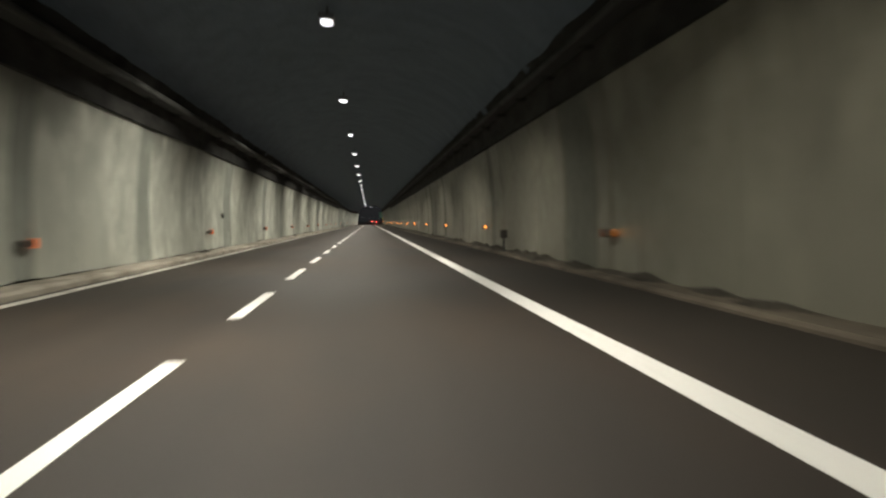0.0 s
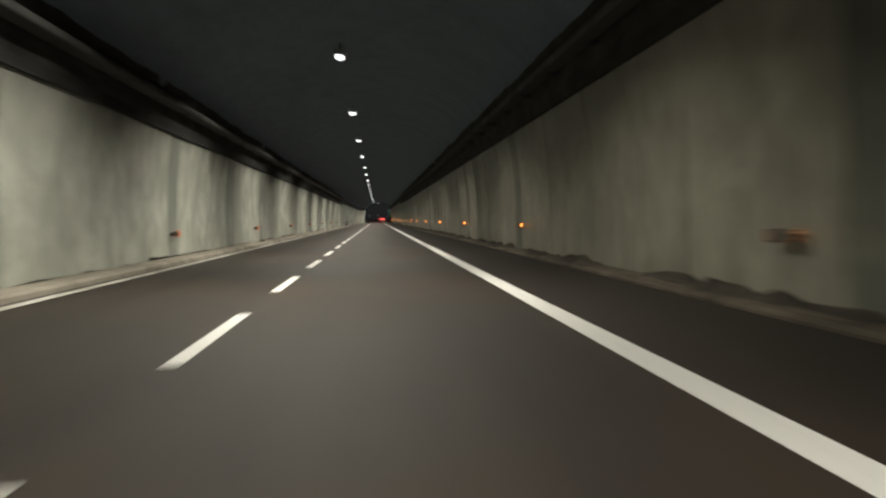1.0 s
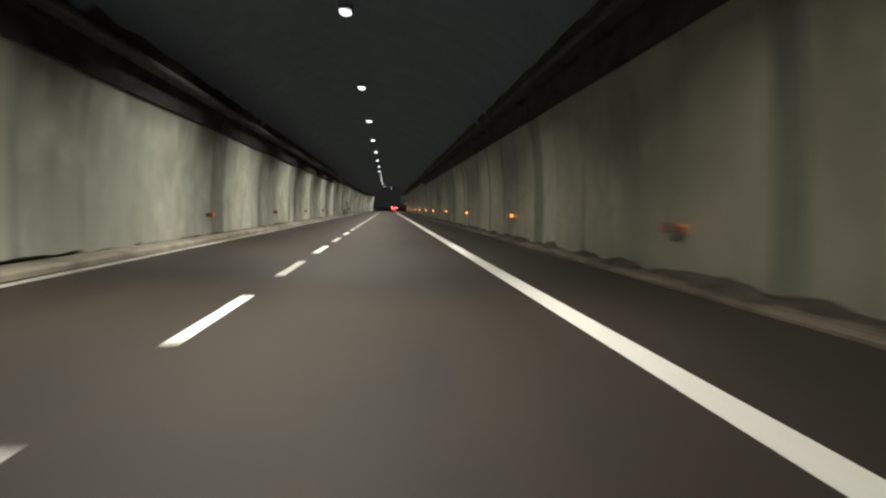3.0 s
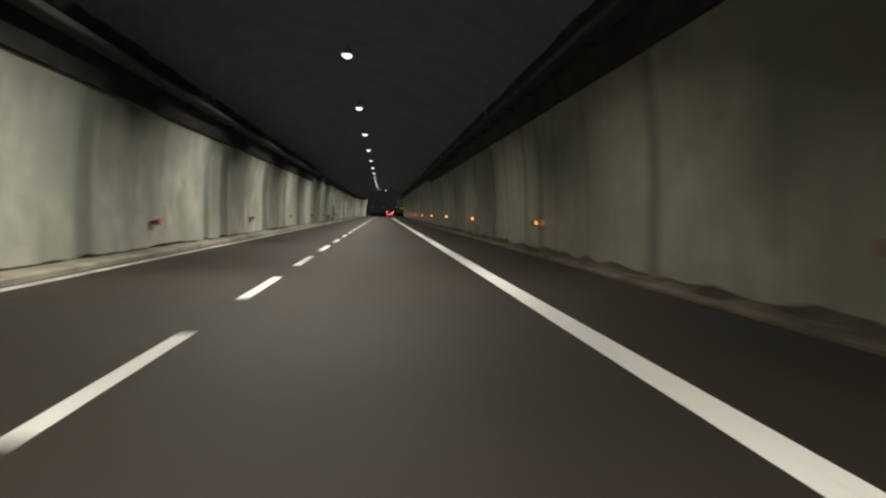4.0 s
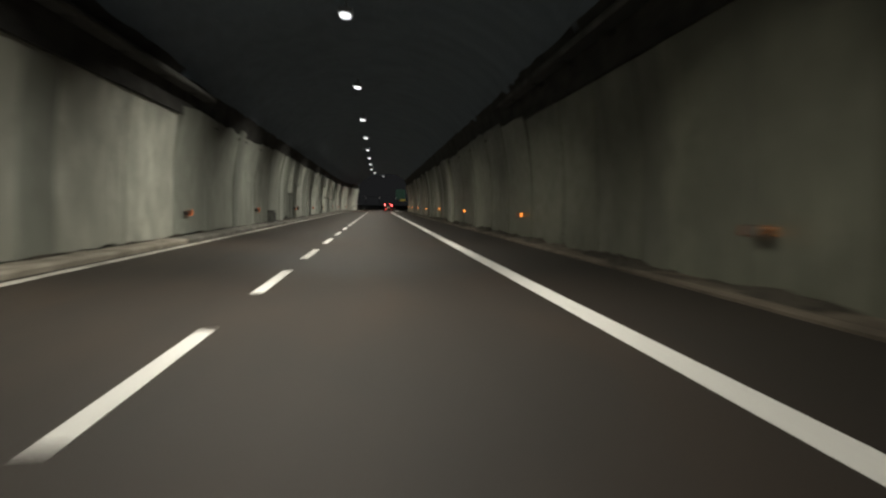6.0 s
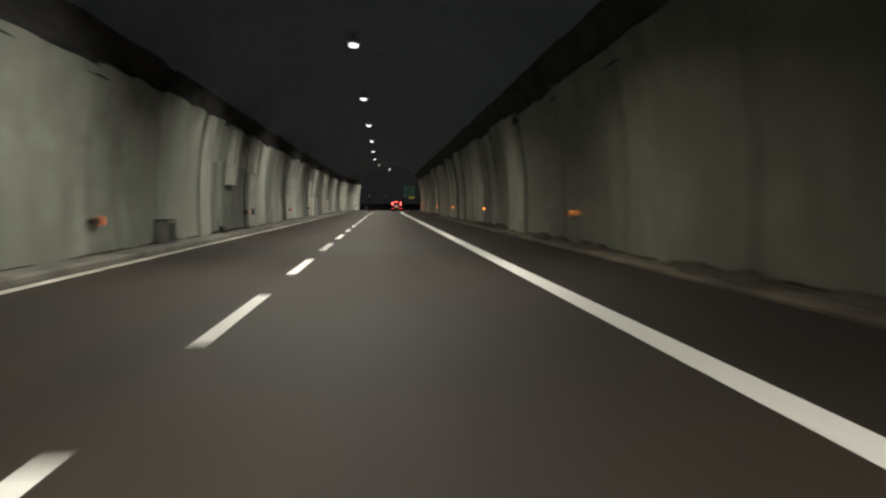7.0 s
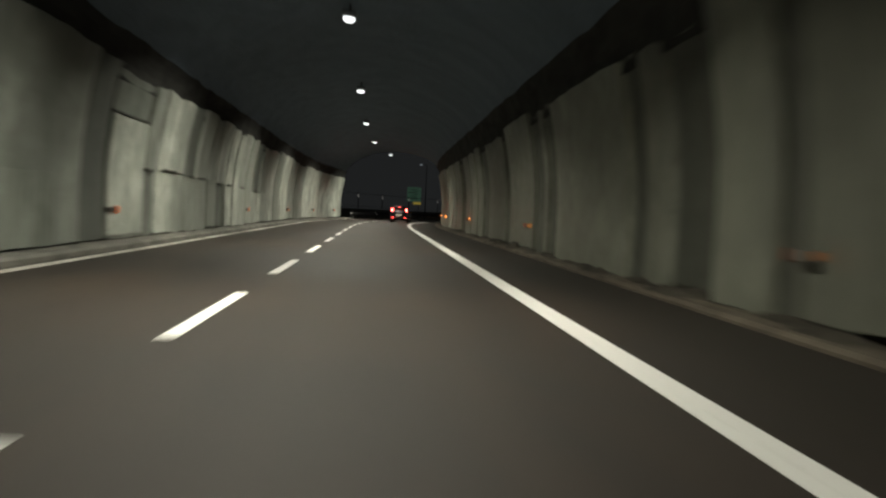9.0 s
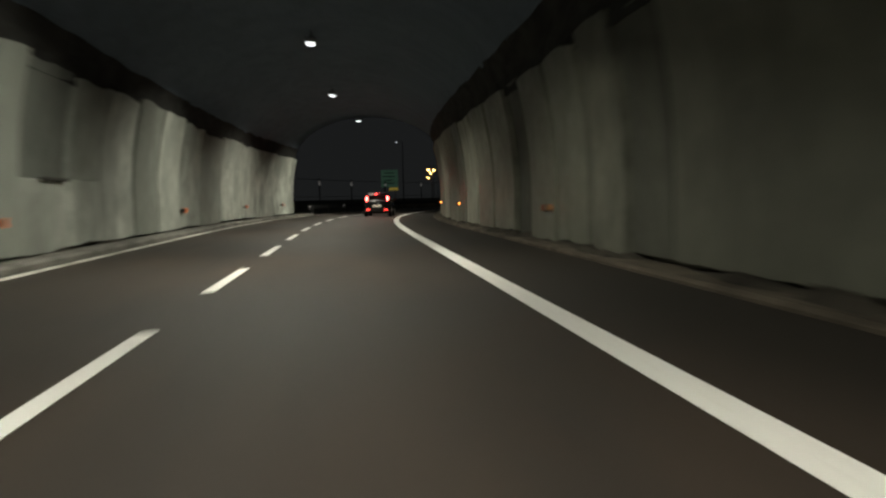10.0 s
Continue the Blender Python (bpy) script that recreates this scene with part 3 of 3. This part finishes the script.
M_PLATE = glow("lit_number_plate", (1.0, 0.86, 0.66), 0.5)
M_BAR = plain("plate_bars", (0.03, 0.03, 0.04), 0.5)
M_GLASS, _nt, _b = material("tinted_glass", 0.04, 0.0, 0.6)
_b.inputs["Base Color"].default_value = (0.02, 0.022, 0.024, 1)


def loft(rings, close=True):
    """Half sections (x, z) at each y, mirrored into one closed skin."""
    bm = bmesh.new()
    made = []
    for y, half in rings:
        pts = [(x, z) for x, z in half] + [(-x, z) for x, z in reversed(half) if x > 1e-4]
        made.append([bm.verts.new((x, y, z)) for x, z in pts])
    n = len(made[0])
    for a, b in zip(made, made[1:]):
        for j in range(n):
            bm.faces.new((a[j], a[(j + 1) % n], b[(j + 1) % n], b[j]))
    bm.faces.new(made[0])
    bm.faces.new(made[-1])
    bmesh.ops.recalc_face_normals(bm, faces=bm.faces[:])
    return bm


def skin(quad, thick=0.012):
    """A thin pane over four corners, given in turn."""
    bm = bmesh.new()
    q = [Vector(p) for p in quad]
    n = (q[1] - q[0]).cross(q[3] - q[0]).normalized() * thick
    a = [bm.verts.new(p) for p in q]
    b = [bm.verts.new(p + n) for p in q]
    bm.faces.new(a[::-1])
    bm.faces.new(b)
    for i in range(4):
        bm.faces.new((a[i], a[(i + 1) % 4], b[(i + 1) % 4], b[i]))
    bmesh.ops.recalc_face_normals(bm, faces=bm.faces[:])
    return bm


def hatchback(m):
    car = empty("hatchback", m)
    spec = ((0.0, 0.34, 0.90, 0.70), (0.06, 0.26, 0.97, 0.79), (0.3, 0.22, 0.99, 0.835), (0.75, 0.2, 0.98, 0.845), (2.2, 0.2, 0.94, 0.845),
            (3.0, 0.2, 0.92, 0.84), (3.5, 0.22, 0.83, 0.82), (3.85, 0.24, 0.72, 0.75), (4.02, 0.3, 0.60, 0.62))
    rings = [(y, [(0, zb), (w * 0.9, zb), (w * 0.99, zb + 0.14), (w, (zb + zt) / 2), (w * 0.985, zt - 0.1), (w * 0.9, zt), (0, zt + 0.02)]) for y, zb, zt, w in spec]
    part("body", loft(rings), M_CAR, car, "near-black glossy body", True)
    top = ((0.05, 0.97, 0.74), (0.16, 1.18, 0.68), (0.30, 1.42, 0.60), (0.75, 1.475, 0.60), (1.6, 1.49, 0.60), (2.1, 1.45, 0.59), (2.6, 1.18, 0.64), (3.02, 0.935, 0.70))
    rings = [(y, [(0, 0.9), (0.79, 0.9), (0.79 if z > 1.0 else 0.76, 0.95), (w + (0.79 - w) * 0.12, z - 0.05 if z > 1.1 else 0.955), (w * 0.85, z - 0.005 if z > 1.1 else 0.965), (0, z + 0.012)]) for y, z, w in top]
    part("roof", loft(rings), M_CAR, car, "", True)
    part("rear_window", skin([(-0.56, 0.145, 1.09), (0.56, 0.145, 1.09), (0.50, 0.268, 1.36), (-0.50, 0.268, 1.36)], 0.02), M_GLASS, car, "dark rear window")
    part("windscreen", skin([(0.6, 2.97, 0.98), (-0.6, 2.97, 0.98), (-0.54, 2.22, 1.40), (0.54, 2.22, 1.40)], 0.02), M_GLASS, car)
    for sx in (-1, 1):
        for y0, y1, y2, y3 in ((0.62, 1.42, 1.42, 0.72), (1.5, 2.52, 2.12, 1.5)):
            q = [(sx * 0.792, y0, 1.0), (sx * 0.792, y1, 1.0), (sx * 0.648, y2, 1.37), (sx * 0.648, y3, 1.37)]
            part("side_window", skin(q if sx > 0 else q[::-1], 0.015), M_GLASS, car)
        part("tail_light", box(0.11, 0.1, 0.27, (sx * 0.655, 0.13, 1.0), 0.03), M_TAIL, car, "glowing red tail light")
        part("glowing_rear_reflector", box(0.24, 0.03, 0.05, (sx * 0.56, -0.06, 0.42), 0.01), M_REAR_REFLECT, car)
        part("mirror", box(0.18, 0.1, 0.13, (sx * 0.90, 2.42, 0.98), 0.03), M_CARTRIM, car)
        part("door_handle", box(0.03, 0.16, 0.03, (sx * 0.845, 1.35, 0.86), 0.008), M_CARTRIM, car)
        part("side_strip", box(0.02, 1.7, 0.05, (sx * 0.845, 1.9, 0.52), 0.008), M_CARTRIM, car)
        part("headlight", box(0.26, 0.2, 0.16, (sx * 0.56, 3.82, 0.56), 0.04), M_GLASS, car)
        for y in (0.72, 3.22):
            wheel = part("wheel", rod(0.13, 0.18, (sx * 0.78, y, 0.30) if sx < 0 else (0.60, y, 0.30), "X", 20), M_CARTRIM, car)
            x0 = sx * 0.75 - 0.1
            part("tyre", rod(0.30, 0.2, (x0, y, 0.30), "X", 28), M_TYRE, wheel)
            part("rim", rod(0.2, 0.215, (x0 - 0.0075, y, 0.30), "X", 20), M_RIM, wheel, "pale alloy rim")
            part("wheel_arch", rod(0.345, 0.16, (sx * 0.76 - 0.08, y, 0.33), "X", 28), M_CARTRIM, car)
    part("rear_bumper", box(1.5, 0.16, 0.26, (0, 0.03, 0.30), 0.05), M_CARTRIM, car)
    part("front_bumper", box(1.36, 0.14, 0.24, (0, 3.97, 0.28), 0.05), M_CARTRIM, car)
    plate = part("number_plate", box(0.52, 0.02, 0.12, (0, -0.06, 0.62), 0.004), M_PLATE, car, "lit pale number plate")
    for i in range(6):
        part("bar", box(0.045, 0.006, 0.07, (-0.19 + i * 0.076, -0.072, 0.645)), M_BAR, plate)
    part("plate_recess", box(0.7, 0.05, 0.2, (0, -0.02, 0.58), 0.02), M_CARTRIM, car)
    part("brake_light", box(0.2, 0.04, 0.018, (0, 0.225, 1.428), 0.006), M_TAIL, car, "high red brake light")
    part("spoiler", box(1.1, 0.16, 0.03, (0, 0.3, 1.455), 0.012), M_CAR, car)
    part("wiper", box(0.4, 0.015, 0.02, (0.12, 0.11, 1.09), 0.004), M_CARTRIM, car)
    return tagged(car, "small near-black hatchback with glowing red tail lights", "car")


hatchback(at_road(255.6, 2.3, 0.0))

# ---- outside the portal ----


def guard_rail(X, a, b):
    root = empty("guard_rail", at_road(a, X, -0.2))
    inv = root.matrix_basis.inverted()
    sec = [(X, 0.45), (X - 0.04, 0.5), (X, 0.56), (X, 0.62), (X - 0.04, 0.68), (X, 0.74), (X + 0.015, 0.74), (X + 0.015, 0.45)]
    bm = sweep(sec, steps(a, b, 2.0), lambda X, z: z)
    bm.transform(inv)
    part("rail", bm, M_STEEL, root)
    for s in steps(a + 1, b - 1, 4.0):
        bm = box(0.1, 0.06, 0.95, (0, 0, 0))
        bm.transform(inv @ at_road(s, X + 0.08, -0.25))
        part("post", bm, M_STEEL, root)
    return tagged(root, "galvanised steel guard rail beside the bend", "guard rail", "guard rails")


guard_rail(-4.4, PORTAL + 3, 400)
guard_rail(6.3, PORTAL + 3, 400)

# Post heads and reflector strips glow faintly in place of returned headlight.
M_PALE = glow("glowing_pale_reflector", (0.75, 0.70, 0.66), 0.14)


def fence(X, a, b):
    root = empty("fence", at_road(a, X, -0.25))
    inv = root.matrix_basis.inverted()
    for z in (1.4, 2.9):
        r = 0.02
        sec = [(X - r, z - r), (X - r, z + r), (X + r, z + r), (X + r, z - r)]
        bm = sweep(sec, steps(a, b, 3.0), lambda X, z: z)
        bm.transform(inv)
        part("rail", bm, M_DARKSTEEL, root)
    for s in steps(a, b, 7.0):
        bm = box(0.08, 0.08, 3.3)
        bm.transform(inv @ at_road(s, X, -0.25))
        post = part("post", bm, M_DARKSTEEL, root)
        bm = box(0.09, 0.09, 0.3)
        bm.transform(inv @ at_road(s, X, 2.45))
        part("cap", bm, M_PALE, post, "pale post head with a faint glow")
    return tagged(root, "tall dark fence with pale post heads outside the bend", "fence")


fence(-6.2, PORTAL + 4, 340)

for s in (264.4, 273.0, 281.5):
    dp = empty("delineator_post", at_road(s, -4.05, 0.0))
    part("post", box(0.10, 0.09, 0.95, (0, 0, -0.2), 0.02), M_CARTRIM, dp)
    part("reflector", box(0.06, 0.012, 0.18, (0, -0.05, 0.52), 0.003), M_PALE, dp, "pale reflector strip with a faint glow")
    tagged(dp, "dark roadside delineator post with a pale reflector", "delineator post", "delineator posts outside")

# green road sign; its panels are given a faint glow, no lamp lights them
M_GREEN = glow("glowing_sign_green", (0.07, 0.14, 0.095), 0.2)
M_YELLOW = glow("glowing_sign_yellow", (0.75, 0.55, 0.10), 0.18)
M_WHITE = plain("sign_white", (0.45, 0.47, 0.44), 0.5)
sign = empty("road_sign", pose(7.5, 313.0, -0.25, 0, 0, 3))
part("panel", box(2.4, 0.06, 2.45, (0, 0, 2.95), 0.02), M_GREEN, sign, "green direction panel")
part("strip", box(1.3, 0.06, 0.4, (0.55, 0, 2.5), 0.02), M_YELLOW, sign, "yellow lower panel")
for i, (w, z) in enumerate(((1.5, 4.9), (1.8, 4.4), (1.1, 3.9), (1.6, 3.4))):
    part("bar", box(w, 0.012, 0.14, (-0.1 * (i % 2), -0.036, z)), M_WHITE, sign)
for x in (-0.8, 0.8):
    part("post", rod(0.05, 5.4, (x, 0.08, 0.0)), M_STEEL, sign)
tagged(sign, "green road sign with a yellow strip on two posts", "road sign")

# a dim white lamp on a tall pole outside the bend
wl = empty("street_lamp", pose(8.6, 313.5, -0.25))
part("pole", rod(0.1, 9.4, (0.9, 0.2, 0), "Z", 10, 0.05), M_STEEL, wl)
part("arm", rod(0.035, 0.95, (0, 0.2, 9.35), "X", 8), M_STEEL, wl)
part("head", box(0.4, 0.22, 0.1, (0, 0, 9.38), 0.02), M_HOUSING, wl)
part("lamp_glass", box(0.14, 0.14, 0.14, (0, 0, 9.26), 0.03), glow("dim_white_lamp", (0.9, 0.95, 1.0), 1.6), wl, "dim white glowing glass")
tagged(wl, "tall street lamp with a dim white head", "street lamp")

# amber street lamps far outside
M_SODIUM = glow("sodium_lamp", (1.0, 0.55, 0.16), 30.0)
for x, y, z in ((19.1, 368.6, 7.2), (23.2, 393.3, 8.1), (24.0, 408.0, 7.8), (25.0, 423.0, 6.9)):
    sl = empty("street_lamp", pose(x, y, -0.25))
    part("pole", rod(0.09, z + 0.3, (0.9, 0, 0), "Z", 10, 0.05), M_STEEL, sl)
    part("arm", rod(0.035, 0.95, (0, 0, z + 0.25), "X", 8), M_STEEL, sl)
    part("head", box(0.6, 0.3, 0.14, (0, 0, z + 0.22), 0.03), M_HOUSING, sl)
    part("lamp_glass", box(0.5, 0.34, 0.16, (0, 0, z + 0.08), 0.04), M_SODIUM, sl, "amber glowing glass")
    tagged(sl, "distant amber street lamp on a steel pole", "street lamp", "amber street lamps")

# ---- sooty upper course between the lining and the vault, coloured dark as shade ----
# Its near-black colour also paints the shadowed gap under the cable trays.
M_SOOTY_SHADE = dusty_concrete("sooty_shaded_upper_concrete", (0.022, 0.022, 0.021), (0.055, 0.054, 0.051))
for side, nm, a0, b0, turns in ((-1, "left", BACK, 147.0, (-0.04, 0.05, 0.13, 0.21, 0.30, 0.38)), (1, "right", BACK, 147.0, (-0.04, 0.05, 0.13, 0.21, 0.30, 0.38)),
                                (-1, "left", 147.0, PORTAL - 0.05, (-0.04, 0.04, 0.11, 0.18, 0.24, 0.31)), (1, "right", 147.0, PORTAL - 0.05, (-0.04, 0.05, 0.13, 0.21, 0.29, 0.36))):
    sec = [(0.9 + side * 5.17 * math.cos(a), 3.95 + 2.92 * math.sin(a)) for a in turns] + [(0.9 + side * 5.28 * math.cos(a), 3.95 + 3.03 * math.sin(a)) for a in turns[::-1]]
    where = steps(a0, b0, 0.6)
    lifts, shifts = [], []
    for q in where:
        a = noise.noise(Vector((q * 0.5, side * 3.0, 2.2))) + 0.6 * noise.noise(Vector((q * 2.3, side * 6.0, 4.4)))
        lifts.append([0.0, 0.0, 0.02 * a, 0.03 * a, 0.05 * a, 0.1 * a, 0.1 * a, 0.0, 0.0, 0.0, 0.0, 0.0])
        shifts.append(-side * 0.02 * noise.noise(Vector((q * 0.7, side * 8.0, 1.4))))
    part("upper_course", sweep(sec, where, lambda X, z: z, shifts=shifts, lifts=lifts), M_SOOTY_SHADE, walls[nm], "sooty ragged concrete band, coloured dark as shade")

# ---- lining strips of both walls ----
rng = random.Random(7)


def strip(side, face, parent, mat, a, b, z0, z1, proud, late, gap=0.004, chamfer=0.05):
    """One lining strip between heights z0 and z1; its upper part curves inwards, its ends are chamfered back."""
    most = 0.42 if late else 0.3
    zs = [z0] + [z for z in (1.5, 2.1, 2.7, 3.3, 3.7) if z0 + 0.1 < z < z1 - 0.1] + [z1]
    f = face - side * proud
    back = [z1, 1.5, z0] if z0 < 1.4 and z1 > 1.6 else [z1, z0]
    sec = [(f - side * lean_in(z, most), z) for z in zs] + [(face + side * 0.13 - side * lean_in(z, most) * 0.9, z) for z in back]
    inner = steps(a + chamfer, b - chamfer, 0.45)
    pull = side * (0.12 if late else 0.035)
    bulge = -side * (0.03 if late else 0.0)
    sh = [pull] + [bulge * math.sin(math.pi * (q - a) / (b - a)) for q in inner] + [pull]
    where = [a + gap] + inner + [b - gap]
    foot, head = z0 < 0.6, z1 > 3.7
    lifts = []
    for q in where:
        top = 0.10 * noise.noise(Vector((q * 0.9, side * 7.0, 3.1))) + 0.05 * noise.noise(Vector((q * 3.1, side * 5.0, 8.7)))
        low = 0.0 if side > 0 and not late else max(0.0, 0.09 * noise.noise(Vector((q * 1.3, side * 3.0, 1.9))) + 0.02)
        top, low = top if head else 0.25 * top, low if foot else 0.0
        lifts.append([low] + [0] * (len(zs) - 2) + [top, top] + [0] * (len(back) - 2) + [low])
    part("lining_strip", sweep(sec, where, lambda X, z: z, shifts=sh, lifts=lifts), mat, parent)


def lining(side, face, parent, mat, stained, columns, later=None):
    """The even first stretch; columns: where stained strips stand between the clean ones. later: from where on, and its look."""
    s = -30.0
    while s < 148.0:
        inside = [q for p, q in columns if p - 0.01 <= s < q - 0.01]
        ahead = [p for p, q in columns if p > s + 0.01] + [148.0]
        b = inside[0] if inside else min(s + rng.uniform(2.4, 5.2), ahead[0])
        if not inside and ahead[0] - b < 0.8:
            b = ahead[0]
        if later and s >= later[0]:
            mat = later[1]
        z0 = WALK + rng.choice((0.0, 0.02, 0.06)) if side < 0 else WALK_R - 0.03
        strip(side, face, parent, stained if inside else mat, s, b, z0, 4.2 + rng.uniform(-0.04, 0.04), 0.0 if inside else rng.uniform(0.004, 0.02), False, 0.004, min(0.05, 0.2 * (b - s)))
        s = b


lining(-1, WALL_L, walls["left"], M_WALL_L, LATE_L["flat"],
       ((-4.0, -3.0), (5.5, 6.4), (13.4, 14.2), (20.4, 21.5), (32.0, 33.6), (43.5, 44.6), (52.0, 53.4), (60.5, 61.2), (75.6, 75.9), (89.6, 91.6), (99.0, 100.0), (110.0, 110.8), (112.6, 114.0), (122.6, 124.4), (131.0, 131.8), (138.5, 140.0)))
# From 112.2 on a darker copy paints the dimmer light on this wall.
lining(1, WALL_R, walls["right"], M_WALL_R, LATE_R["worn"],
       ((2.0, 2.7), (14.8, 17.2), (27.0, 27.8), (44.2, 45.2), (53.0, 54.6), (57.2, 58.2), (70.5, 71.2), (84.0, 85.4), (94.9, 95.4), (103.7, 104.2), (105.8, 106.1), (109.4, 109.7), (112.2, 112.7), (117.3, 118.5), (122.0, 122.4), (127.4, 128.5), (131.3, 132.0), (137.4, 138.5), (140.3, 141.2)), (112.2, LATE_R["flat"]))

# the ribbed last stretch: end of the strip, look below, height of the break (0: none), look above
RIBS_L = [(152.5, "flat", 0, ""), (157.0, "flat", 0, ""), (158.2, "worn", 0, ""), (162.5, "flat", 0, ""), (167.0, "flat", 0, ""), (171.4, "flat", 0, ""), (173.0, "pale", 2.7, "worn"), (174.2, "bare", 2.7, "flat"),
          (175.0, "worn", 2.75, "flat"), (177.2, "bare", 2.85, "flat"), (179.4, "bare", 2.7, "worn"), (182.0, "bare", 2.6, "pale"), (183.0, "worn", 0, ""), (185.0, "pale", 0, ""), (187.0, "worn", 0, ""),
          (190.6, "pale", 0, ""), (192.7, "bare", 2.9, "worn"), (196.0, "worn", 2.25, "worn"), (198.0, "worn", 2.9, "worn"), (200.5, "worn", 0, ""), (204.6, "worn", 0, ""), (206.0, "bare", 0, ""),
          (208.6, "worn", 3.05, "bare"), (209.6, "bare", 1.9, "worn"), (212.6, "pale", 1.95, "pale"), (214.0, "pale", 1.9, "bare"), (215.6, "pale", 1.92, "pale"), (216.9, "pale", 1.9, "worn"), (218.6, "bare", 1.84, "pale"),
          (220.0, "pale", 1.82, "pale"), (221.2, "pale", 0, ""), (223.0, "pale", 1.8, "worn"), (224.5, "pale", 0, ""), (227.0, "pale", 1.72, "bare"), (229.2, "pale", 1.74, "worn"), (232.0, "pale", 0, ""), (234.6, "worn", 0, ""),
          (237.5, "pale", 0, ""), (241.0, "worn", 0, ""), (244.5, "pale", 0, ""), (248.5, "pale", 0, ""), (252.5, "pale", 0, ""), (257.0, "pale", 0, ""), (PORTAL, "pale", 0, "")]
RIBS_R = [(152.0, "flat"), (156.0, "flat"), (161.0, "flat"), (166.0, "flat"), (171.0, "flat"), (172.0, "bare"), (174.5, "pale"), (177.0, "worn"), (179.0, "pale"), (181.0, "worn"), (183.3, "pale"), (185.4, "worn"),
          (187.4, "worn"), (188.4, "pale"), (189.7, "bare"), (192.6, "pale"), (194.2, "bare"), (196.4, "worn"), (197.0, "bare"), (198.6, "pale"), (200.0, "bare"), (201.2, "worn"), (201.9, "bare"), (207.6, "pale"),
          (208.4, "bare"), (209.1, "worn"), (210.2, "bare"), (214.3, "pale"), (215.0, "bare"), (219.4, "worn"), (221.0, "bare"), (222.8, "worn"), (225.0, "pale"), (227.4, "pale"), (229.0, "bare"), (232.0, "pale"),
          (235.0, "pale"), (238.0, "chalky"), (240.0, "pale"), (244.0, "chalky"), (248.0, "chalky"), (252.0, "pale"), (257.0, "chalky"), (PORTAL, "chalky")]
STAND = {"chalky": 0.055, "pale": 0.055, "worn": 0.03, "flat": 0.01, "bare": -0.03}
a = 148.0
for b, low, z_break, high in RIBS_L:
    z0 = WALK + rng.choice((0.0, 0.02, 0.05, 0.08))
    z1 = 4.12 + rng.uniform(-0.1, 0.1)
    calm = a < 171.0 or a > 237.0
    gap, chamfer = (0.004, 0.05) if calm else (rng.choice((0.008, 0.025, 0.045)), rng.uniform(0.05, 0.13))
    stand = STAND[low] + (0.0 if calm else rng.uniform(-0.02, 0.06))
    if z_break:
        strip(-1, WALL_L, walls["left"], LATE_L[low], a, b, z0, z_break, stand, True, gap, chamfer)
        strip(-1, WALL_L, walls["left"], LATE_L[high], a, b, z_break + 0.01, z1, STAND[high] + 0.025, True, gap, chamfer)
    else:
        strip(-1, WALL_L, walls["left"], LATE_L[low], a, b, z0, z1, stand, True, gap, chamfer)
    a = b
a = 148.0
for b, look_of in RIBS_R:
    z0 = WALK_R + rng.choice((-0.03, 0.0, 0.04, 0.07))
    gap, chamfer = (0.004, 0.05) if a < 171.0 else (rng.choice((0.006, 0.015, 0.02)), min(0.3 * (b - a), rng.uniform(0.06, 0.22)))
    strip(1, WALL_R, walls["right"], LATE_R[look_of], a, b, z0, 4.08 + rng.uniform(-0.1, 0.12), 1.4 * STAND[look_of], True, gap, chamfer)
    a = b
